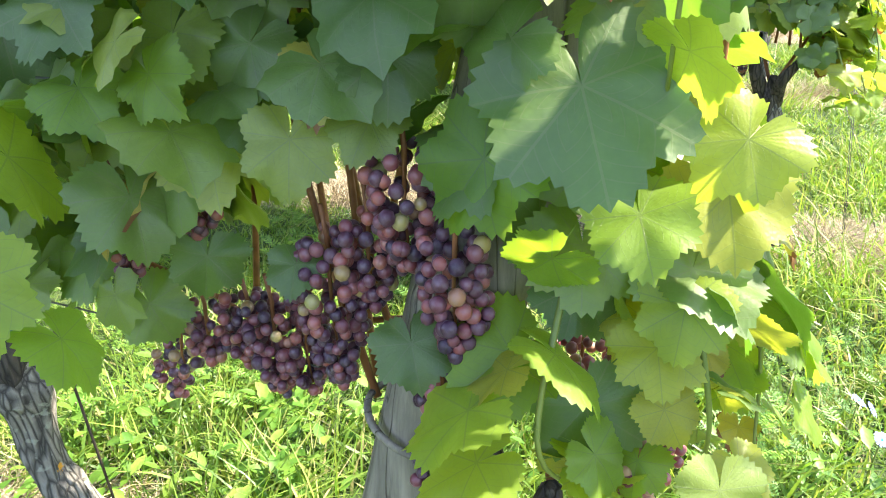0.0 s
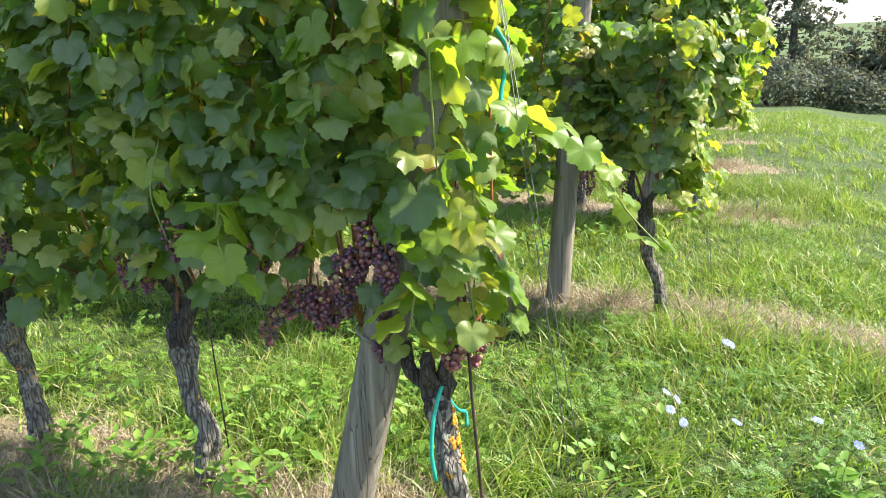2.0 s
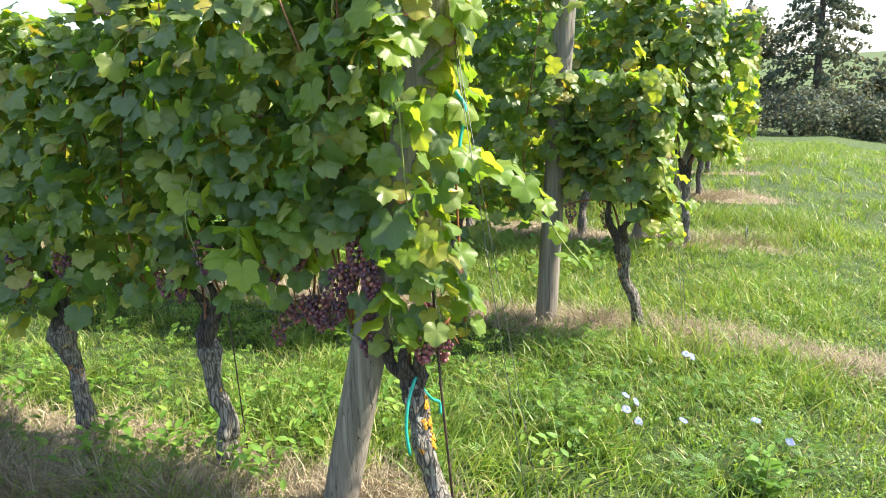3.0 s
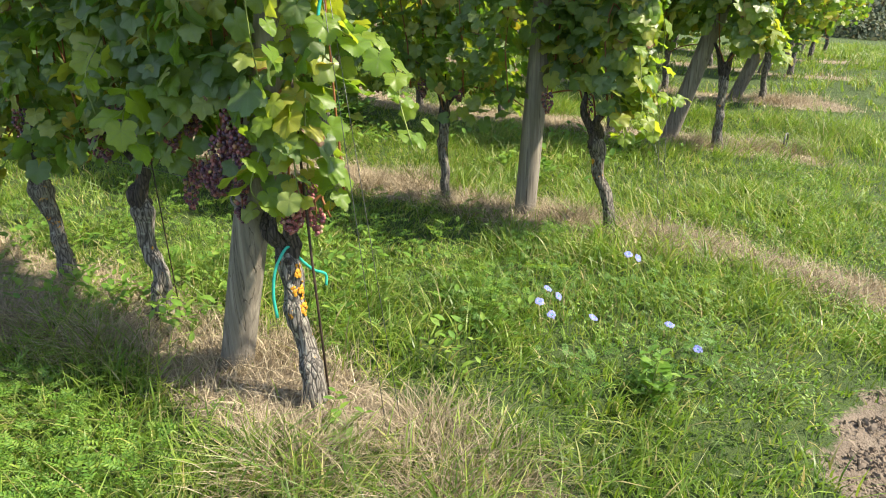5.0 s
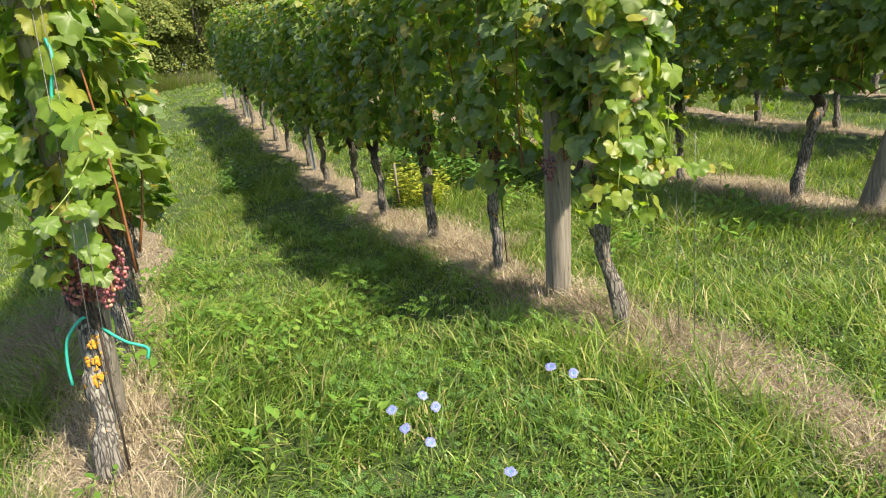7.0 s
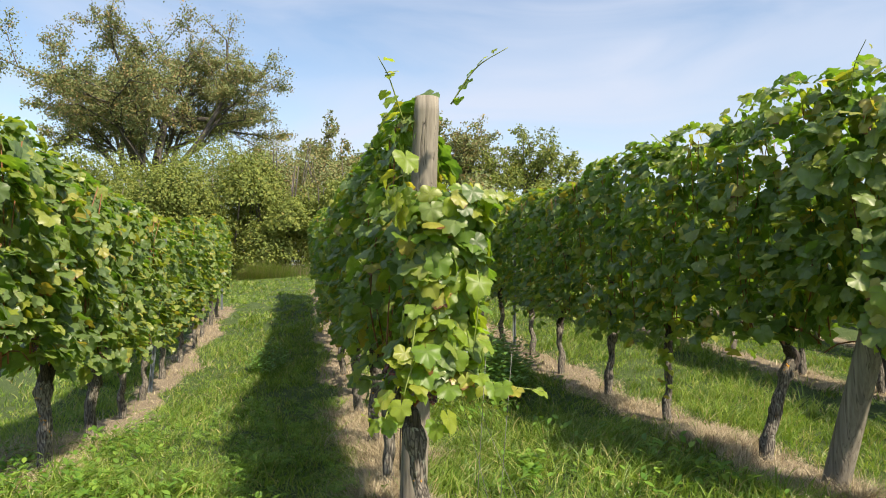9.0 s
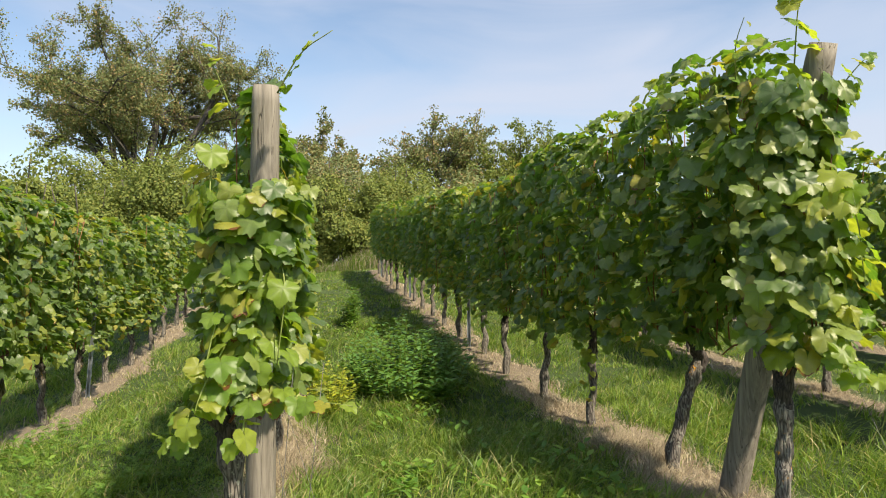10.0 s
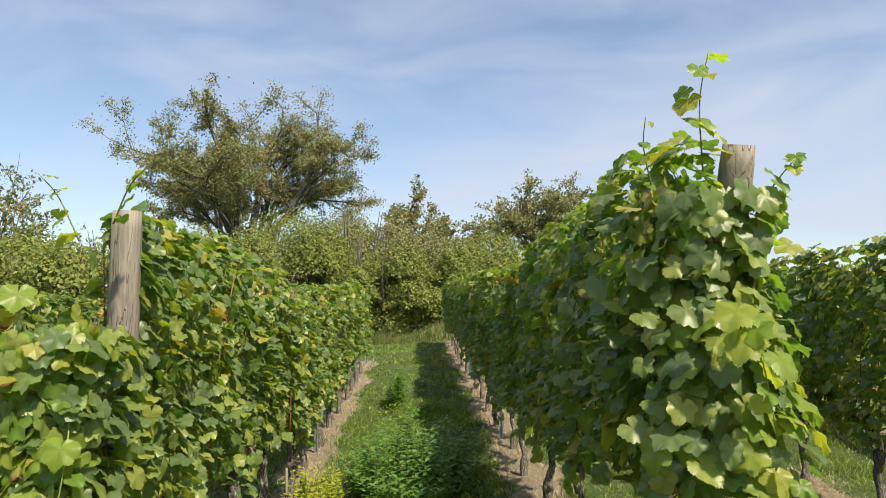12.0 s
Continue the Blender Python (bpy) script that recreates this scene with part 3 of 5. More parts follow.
def grow_grass(name, x0, x1, y0, y1, per_m2, h0, h1, w0, w1, seed, label, keep=0.0, steps=3):
    r = np.random.default_rng(seed)
    n = int((x1 - x0) * (y1 - y0) * per_m2)
    tuft = max(1, n // 9)
    cx, cy = r.uniform(x0, x1, tuft), r.uniform(y0, y1, tuft)
    who = r.integers(0, tuft, n)
    x, y = cx[who] + r.normal(0, 0.045, n), cy[who] + r.normal(0, 0.045, n)
    bare = np.maximum(strip(x, y) * 0.95, clay(x, y) * 1.6)
    ok = r.uniform(0, 1, n) > bare - keep
    x, y, who = x[ok], y[ok], who[ok]
    n = len(x)
    tall = 0.62 + 0.38 * wave(x, y, 1.9, 0.4) + 0.22 * wave(x, y, 5.1, 2.0)
    h = r.uniform(h0, h1, n) * np.clip(tall, 0.3, 1.3)
    h = np.where(y < -1.2, h * 0.75, np.where(y > 1.5, h * 0.8, h))
    a = 2.5 * wave(x, y, 1.1, 1.0) + r.normal(0, 0.7, tuft)[who] * 2 + r.normal(0, 1.0, n)
    amount = h * r.uniform(0.2, 1.6, n)
    lean = np.stack([np.cos(a) * amount, np.sin(a) * amount, np.zeros(n)], -1)
    pos = np.stack([x, y, gz(x, y) - 0.01], -1)
    me = blades(name, pos, h, r.uniform(w0, w1, n), lean, 0.0, seed, steps)
    return tagged(part(name, me, M_GRASS), label, "grass", kind="stuff")


def grow_straw(name, keys, y0, y1, per_m2, seed, wide=0.0035):
    r = np.random.default_rng(seed)
    xs, ys = [], []
    for key in keys:
        lo = max(y0, FRONT[key] - 1.8)
        n = int(1.1 * max(0.0, y1 - lo) * per_m2)
        yy = r.uniform(lo, y1, n)
        xs.append(ROWS[key] + r.uniform(-0.55, 0.55, n) + (BEND * soft(-0.15 - yy, 0.1) if key == "b" else 0.0))
        ys.append(yy)
    x, y = np.concatenate(xs), np.concatenate(ys)
    ok = r.uniform(0, 1, len(x)) < strip(x, y) * (1 - 0.8 * clay(x, y))
    x, y = x[ok], y[ok]
    n = len(x)
    h = r.uniform(0.01, 0.11, n) * (0.6 + 0.6 * np.clip(wave(x, y, 3.0, 0.2) + 0.5, 0, 1.4))
    a = r.uniform(0, 2 * math.pi, n)
    amount = r.uniform(0.04, 0.15, n)
    lean = np.stack([np.cos(a) * amount, np.sin(a) * amount, np.zeros(n)], -1)
    pos = np.stack([x, y, gz(x, y) + 0.008], -1)
    me = blades(name, pos, h, r.uniform(0.6, 1.3, n) * wide, lean, 0.0, seed, steps=2)
    return tagged(part(name, me, M_STRAW), "dry bleached grass lying under the vines", "dry grass", kind="stuff")


grow_grass("grass", -1.3, 4.4, -2.6, 2.2, 2900, 0.06, 0.32, 0.0045, 0.0105, 11, "long green meadow grass between the vine rows")
grow_grass("grass", -2.6, -1.3, -3.0, 3.4, 1300, 0.10, 0.36, 0.0045, 0.011, 111, "long green grass beside the vineyard")
grow_grass("grass", -1.3, 4.4, 2.2, 3.4, 1800, 0.10, 0.34, 0.004, 0.010, 112, "long green grass between the vine rows")
grow_grass("grass", 4.4, 6.2, -3.0, 3.4, 1700, 0.10, 0.34, 0.004, 0.010, 113, "long green grass between the vine rows")
grow_grass("grass", -1.3, 4.4, -3.0, -2.6, 1500, 0.08, 0.26, 0.004, 0.010, 114, "trodden headland grass")
grow_grass("grass", -1.6, 9.0, 3.4, 10.0, 1000, 0.08, 0.28, 0.005, 0.012, 12, "long green grass between the vine rows")
grow_grass("grass", -4.0, 15.0, 10.0, 27.0, 330, 0.08, 0.25, 0.012, 0.024, 13, "grass lanes running away between the vines", steps=2)
grow_grass("grass", 6.2, 24.0, -9.0, 3.4, 240, 0.10, 0.30, 0.008, 0.016, 14, "mown meadow grass beside the vineyard", steps=2)
grow_grass("grass", -9.0, -1.6, 3.4, 16.0, 170, 0.12, 0.32, 0.010, 0.018, 15, "meadow grass beside the outer vine row", steps=2)
grow_grass("grass", 2.0, 6.2, -4.2, -3.0, 400, 0.10, 0.25, 0.005, 0.01, 16, "trodden headland grass")
grow_grass("grass", -12.0, 24.0, -20.0, -3.0, 45, 0.12, 0.3, 0.02, 0.035, 17, "open meadow grass behind the headland", steps=2)
grow_grass("grass", -14.0, -2.6, -3.0, 3.4, 120, 0.12, 0.3, 0.012, 0.022, 18, "open meadow grass beside the vineyard", steps=2)
grow_straw("dry_grass", "abcd", -1.9, 4.0, 6000, 21, 0.0042)
grow_straw("dry_grass", "abcd", 4.0, 12.0, 700, 22, 0.007)
grow_straw("dry_grass", "abcdef", 12.0, 27.0, 160, 23, 0.016)
grow_straw("dry_grass", "ef", -1.0, 12.0, 300, 24, 0.009)


grow_grass("grass", 1.9, 2.8, -1.6, 3.0, 500, 0.04, 0.14, 0.003, 0.007, 28, "short green tufts in the dry strip", 0.7)
grow_grass("grass", -0.4, 0.45, -0.6, 3.0, 420, 0.04, 0.16, 0.003, 0.007, 29, "short green tufts in the dry strip", 0.7)
grow_grass("grass", 4.4, 5.2, -0.8, 3.0, 420, 0.04, 0.14, 0.003, 0.007, 30, "short green tufts in the dry strip", 0.7)


def dry_tussock(spots, seed):
    """Dead grass in loose tufts at the edge of the strips."""
    r = np.random.default_rng(seed)
    X, Y, A = [], [], []
    for sx, sy, q, n in spots:
        n = int(1.6 * n)
        X.append(sx + r.normal(0, q, n)), Y.append(sy + r.normal(0, q, n))
        A.append(np.arctan2(Y[-1] - sy, X[-1] - sx) + r.normal(0, 0.7, n))
    x, y, a = map(np.concatenate, (X, Y, A))
    n = len(x)
    h = r.uniform(0.04, 0.18, n) * np.where(x < -0.2, 1.5, 1.0)
    amount = h * r.uniform(0.4, 1.6, n)
    lean = np.stack([np.cos(a) * amount, np.sin(a) * amount, np.zeros(n)], -1)
    me = blades("dry_tussock", np.stack([x, y, gz(x, y) - 0.005], -1), h, r.uniform(0.0018, 0.004, n), lean, 0.0, seed)
    return tagged(part("dry_tussock", me, M_THATCH), "tufts of bleached dead grass beside the vines", "dry grass", kind="stuff")


dry_tussock([(-0.30, 1.55, 0.12, 700), (-0.42, 1.95, 0.15, 900), (-0.45, 2.45, 0.15, 800), (-0.35, 3.0, 0.15, 600), (-0.25, 1.1, 0.10, 500), (0.0, -0.62, 0.12, 420), (-0.14, -0.74, 0.13, 420), (0.12, -0.8, 0.10, 300),
             (0.16, -0.45, 0.09, 450), (-0.3, -0.25, 0.1, 500), (0.1, 0.42, 0.09, 400), (2.5, -0.95, 0.10, 250), (2.45, -0.55, 0.10, 250), (2.5, -1.25, 0.09, 250), (2.36, -0.25, 0.13, 600), (2.36, 0.2, 0.10, 500), (2.2, 0.9, 0.10, 500),
             (2.5, 1.6, 0.12, 600), (2.3, 2.0, 0.12, 600), (4.75, 0.35, 0.12, 700), (4.9, -0.15, 0.12, 700), (5.05, -0.45, 0.12, 500), (4.6, 1.6, 0.12, 600), (7.2, 0.3, 0.15, 600)], 25)


def hedge_foot(n, mat, label, seed):
    """Tall rank grass along the foot of the hedge."""
    r = np.random.default_rng(seed)
    x, y = r.uniform(-9, 7, n), 21.4 + np.abs(r.normal(0, 0.8, n))
    h = r.uniform(0.25, 0.9, n) * np.clip(0.7 + 0.5 * wave(x, y, 1.4, 0.3), 0.3, 1.2)
    a = r.uniform(0, 2 * math.pi, n)
    lean = np.stack([np.cos(a), np.sin(a), np.zeros(n)], -1) * (h * r.uniform(0.1, 0.7, n))[:, None]
    me = blades("tall_grass", np.stack([x, y, gz(x, y) - 0.01], -1), h, r.uniform(0.010, 0.024, n), lean, 0.0, seed, 2)
    return tagged(part("tall_grass", me, mat), label, "grass", kind="stuff")


hedge_foot(6000, M_STRAW, "tall bleached grass along the hedge foot", 27)
hedge_foot(14000, M_GRASS, "tall green grass along the hedge foot", 127)


def soil_clods(seed):
    """Broken clods on the bare clay."""
    r = np.random.default_rng(seed)
    bm = bmesh.new()
    bmesh.ops.create_icosphere(bm, subdivisions=1, radius=1.0)
    v = np.array([q.co[:] for q in bm.verts]) * (1 + 0.3 * r.uniform(-1, 1, (len(bm.verts), 1)))
    f = np.array([[q.index for q in face.verts] for face in bm.faces])
    bm.free()
    x, y = r.uniform(0.7, 3.6, 22000), r.uniform(-2.75, -1.25, 22000)
    ok = r.uniform(0.15, 1.0, 22000) < clay(x, y)
    x, y = x[ok], y[ok]
    n = len(x)
    rot = frames_of(r.normal(0, 1, (n, 3)), r.normal(0, 1, (n, 3)))
    q = r.uniform(0.002, 0.007, n) + 0.009 * (r.uniform(0, 1, n) > 0.95)
    lug = np.sin(30 * (0.8 * x + 0.9 * y)) > 0.1
    z = gz(x, y) - 0.028 + np.where(lug, 0.016, 0.0)
    me = scatter("soil_clods", (v, f, v[:, :2]), np.stack([x, y, z], -1), rot, np.stack([q * 1.4, q * 1.2, q * 0.55], -1), False)
    return tagged(part("soil_clods", me, M_CLOD), "crumbled pale clay clods in the wheel tracks", "soil", kind="stuff")


soil_clods(26)


def low_weeds(name, spots, per_spot, spread, size, mat, label, seed, shape=OVAL):
    """Rosettes of broad leaves close to the ground."""
    r = np.random.default_rng(seed)
    pos, nor, tip, sc = [], [], [], []
    for sx, sy in spots:
        for _ in range(per_spot):
            a, d = r.uniform(0, 2 * math.pi), abs(r.normal(0, spread))
            x, y = sx + d * math.cos(a), sy + d * math.sin(a)
            if clay(x, y) > 0.5:
                continue
            b = r.uniform(0, 2 * math.pi)
            pos.append((x, y, float(gz(x, y)) + r.uniform(0.03, 0.17)))
            nor.append((0.5 * math.cos(b + 3.1) + r.normal(0, 0.2), 0.5 * math.sin(b + 3.1), 1.0))
            tip.append((math.cos(b), math.sin(b), 0.35))
            sc.append(r.uniform(0.6, 1.3) * size)
    me = scatter(name, shape, np.array(pos), frames_of(np.array(nor), np.array(tip)), sc)
    return tagged(part(name, me, mat), label, "weeds", kind="stuff")


_r = np.random.default_rng(31)
low_weeds("weeds", [(_r.uniform(0.4, 2.0), _r.uniform(-0.3, 4.0)) for _ in range(60)], 24, 0.11, 0.06, M_WEED, "feathered bright green weeds among the grass", 32, PINNATE)
low_weeds("weeds", [(_r.uniform(0.3, 1.2), _r.uniform(-0.3, 1.4)) for _ in range(30)], 16, 0.10, 0.05, M_WEED, "broad-leaved green weeds among the grass", 37)
low_weeds("weeds", [(_r.uniform(-1.9, -0.5), _r.uniform(-0.8, 3.0)) for _ in range(70)], 26, 0.12, 0.06, M_WEED, "feathered bright green weeds among the grass", 33, PINNATE)
low_weeds("weeds", [(_r.uniform(-0.3, 0.7), _r.uniform(0.9, 3.2)) for _ in range(40)], 18, 0.10, 0.06, M_WEED, "broad-leaved green weeds under the vines", 38)
low_weeds("clover", [(_r.uniform(1.0, 4.2), _r.uniform(-1.9, -0.4)) for _ in range(90)], 60, 0.12, 0.017, M_WEED, "small clover leaves in the headland turf", 34)
low_weeds("weeds", [(_r.uniform(0.6, 1.8), _r.uniform(-1.2, 0.4)) for _ in range(26)], 34, 0.10, 0.035, M_NETTLE, "feathery dark green yarrow patches", 35, PINNATE)
low_weeds("weeds", [(_r.uniform(3.0, 4.2), _r.uniform(0.5, 9.0)) for _ in range(60)], 22, 0.15, 0.07, M_WEED, "broad-leaved green weeds in the lane", 36)


def stalks(name, cx, cy, rx, ry, n, height, size, mat, label, category, seed, nodes=9):
    """A clump of upright leafy stems, leaves in crossed pairs; one thing with its stems and leaves."""
    r = np.random.default_rng(seed)
    base = tagged(new(name), label, category)
    base.location = (cx, cy, float(gz(cx, cy)))
    stems, pos, nor, tip, sc = [], [], [], [], []
    for _ in range(n):
        a, d = r.uniform(0, 2 * math.pi), math.sqrt(r.uniform(0, 1))
        x, y = rx * d * math.cos(a), ry * d * math.sin(a)
        h = height * (1.1 - 0.5 * d * d) * r.uniform(0.65, 1.1)
        lx, ly = x * 0.25 + r.normal(0, 0.05), y * 0.25 + r.normal(0, 0.05)
        z0 = float(gz(cx + x, cy + y)) - base.location.z
        pts = [(x + lx * t * t, y + ly * t * t, z0 + h * t) for t in (0, 0.35, 0.7, 1.0)]
        stems.append(tube(pts, [0.004, 0.0035, 0.003, 0.0015], 4, cap=False))
        turn = r.uniform(0, 3)
        for k in range(nodes):
            t = 0.22 + 0.78 * k / (nodes - 1)
            for s in (0, math.pi):
                b = turn + k * 1.57 + s + r.normal(0, 0.2)
                pos.append((x + lx * t * t, y + ly * t * t, z0 + h * t))
                nor.append((-0.35 * math.cos(b), -0.35 * math.sin(b), 1.0))
                tip.append((math.cos(b), math.sin(b), -0.25 + 0.5 * (k == nodes - 1)))
                sc.append(size * r.uniform(0.7, 1.15) * (1.1 - 0.45 * t))
    tagged(part("stem_mass", join(stems), M_GREENSTEM, base), kind="stuff")
    tagged(part("leaf_mass", scatter("leaf_mass", OVAL, np.array(pos), frames_of(np.array(nor), np.array(tip)), sc), mat, base), kind="stuff")
    return base


stalks("nettle_patch", 3.62, 4.7, 0.55, 1.15, 150, 0.62, 0.12, M_NETTLE, "dark green nettles growing in the grass lane", "nettles", 41)
stalks("nettle_patch", 3.35, 9.6, 0.16, 0.3, 26, 0.6, 0.12, M_NETTLE, "small tuft of nettles further down the lane", "nettles", 42)
stalks("yellow_green_bush", 2.72, 3.75, 0.20, 0.40, 80, 0.44, 0.09, M_YELLOW, "yellow-green leafy weed beside a vine trunk", "weed", 43, 6)
stalks("lane_weed", 1.35, 7.0, 0.2, 0.5, 30, 0.35, 0.10, M_NETTLE, "dark leafy weed in the shaded lane", "weed", 44, 6)
stalks("dock_plant", 0.95, -0.95, 0.05, 0.05, 5, 0.22, 0.10, M_WEED, "upright green dock leaves in the grass", "weed", 45, 4)
stalks("mallow_plant", -0.06, -0.2, 0.08, 0.08, 7, 0.13, 0.075, M_WEED, "round pale mallow leaves at the foot of a vine", "weed", 46, 2)


def chicory(x, y, h, k):
    base = tagged(new("chicory_flower"), "pale blue chicory flower on a thin green stem", "flower", "chicory flowers in the grass")
    base.location = (x, y, float(gz(x, y)))
    r = np.random.default_rng(50 + k)
    dx, dy = r.normal(0, 0.012), r.normal(0, 0.012)
    part("stem", tube([(0, 0, 0), (dx * 0.3, dy * 0.3, h * 0.5), (dx, dy, h)], [0.003, 0.0025, 0.002], 5), M_GREENSTEM, base)
    bm = bmesh.new()
    facing = Matrix.Translation((dx, dy, h)) @ Euler((r.uniform(0.2, 0.9), r.uniform(-0.5, 0.1), 0)).to_matrix().to_4x4()
    n = 15
    for i in range(n):
        a = 2 * math.pi * i / n
        q = 0.021 * r.uniform(0.85, 1.1)
        vs = []
        for rr, w, z in ((0.002, 0.08, 0.0), (q * 0.6, 0.19, 0.003), (q, 0.15, 0.001)):
            for s in (-1, 1):
                vs.append(bm.verts.new(facing @ Vector((rr * math.cos(a + s * w), rr * math.sin(a + s * w), z))))
        bm.faces.new((vs[0], vs[1], vs[3], vs[2]))
        bm.faces.new((vs[2], vs[3], vs[5], vs[4]))
    part("petals", bm, M_PETAL, base)
    bm = bmesh.new()
    bmesh.ops.create_icosphere(bm, subdivisions=1, radius=0.0035, matrix=facing)
    part("flower_centre", bm, M_STRAP, base, "small dark blue flower centre")


for k, (x, y, h) in enumerate([(1.18, -0.32, 0.17), (1.05, -0.36, 0.17), (1.08, -0.42, 0.11), (1.10, -0.60, 0.15), (1.28, -0.89, 0.15), (1.22, -1.0, 0.11), (1.23, -0.37, 0.13), (1.75, -0.53, 0.16), (1.67, -0.51, 0.21)]):
    chicory(x, y, h, k)


# ---- vines ----
def berries(r, length, width, n):
    """Places and sizes of the grapes of one hanging bunch, from the stalk down."""
    out = []
    for i in range(n):
        t = (i + 0.5) / n
        z = -length * t
        w = width * (0.55 + 0.6 * math.sin(min(1.0, t * 1.6 + 0.25) * math.pi * 0.62)) * (1 - 0.75 * max(0, t - 0.55) / 0.45)
        a = i * 2.4 + r.uniform(-0.3, 0.3)
        out.append((w * math.cos(a) * r.uniform(0.55, 1.0), w * math.sin(a) * r.uniform(0.55, 1.0), z + r.normal(0, 0.004), r.uniform(0.0066, 0.0090)))
    return out


def ball():
    bm = bmesh.new()
    bmesh.ops.create_icosphere(bm, subdivisions=2, radius=1.0)
    for f in bm.faces:
        f.smooth = True
    me = bpy.data.meshes.new("grape")
    bm.to_mesh(me)
    bm.free()
    return me


BALL = ball()
BALL.materials.append(M_BERRY_ONE)
_bv = np.array([v.co[:] for v in BALL.vertices])
_bf = np.array([p.vertices[:] for p in BALL.polygons])
BALL_T = (_bv, _bf, _bv[:, :2])


BALL_PINK = BALL.copy()
BALL_PINK.materials.clear()
BALL_PINK.materials.append(M_BERRY_PINK)


def bunch(vine, at, length, width, n, seed, single, label="dark purple ripening grapes in a tight bunch"):
    r = np.random.default_rng(seed)
    st = part("grape_bunch", tube([(0, 0, 0.04), (0.004, 0, 0), (0, 0.003, -length * 0.5), (0, 0, -length * 0.95)], [0.003, 0.003, 0.002, 0.001], 5), M_CANE, vine, label)
    st.location = at
    b = berries(r, length, width, int(n * 1.3))
    if single:
        for x, y, z, q in b:
            g = new("grape", BALL_PINK if "pink" in label else BALL)
            g.parent, g.location, g.scale = st, (x, y, z), (q, q, q * 1.06)
    else:
        pos = np.array([q[:3] for q in b])
        me = scatter("grape_mass", BALL_T, pos, np.tile(np.eye(3), (len(b), 1, 1)), [q[3] for q in b])
        tagged(part("grape_mass", me, M_BERRY, st), kind="stuff")
    return st


FINE_MESH = []
for _t in HERO:
    _me = mesh_of("leaf", _t[0], _t[1], _t[2], True)
    _me.materials.append(M_LEAF_ONE)
    FINE_MESH.append(_me)
YOUNG_LIT_MESH = []
for _t in HERO:
    _me = mesh_of("leaf", _t[0], _t[1], _t[2], True)
    _me.materials.append(M_LEAF_YOUNG_LIT)
    YOUNG_LIT_MESH.append(_me)


def place_leaves(vine, pos, rot, size, n_single, seed, detail, young_lit=False):
    """The leaves of one vine: the first n_single as objects, the rest as one mesh."""
    r = np.random.default_rng(seed)
    pos, size = np.asarray(pos, float), np.asarray(size, float)
    pick = r.integers(0, len(HERO), len(pos))
    for i in range(min(n_single, len(pos))):
        ob = new("leaf", (YOUNG_LIT_MESH if r.uniform() < young_lit else FINE_MESH)[pick[i]])
        ob.parent = vine
        m = Matrix(rot[i].tolist()).to_4x4()
        m.translation = pos[i]
        ob.matrix_basis = m @ Matrix.Scale(size[i], 4)
    rest = slice(n_single, None)
    if len(pos) > n_single:
        tm = detail[seed % len(detail)]
        tagged(part("foliage", scatter("foliage", tm, pos[rest], rot[rest], size[rest]), M_LEAF, vine, "dense lobed green vine leaves"), kind="stuff")


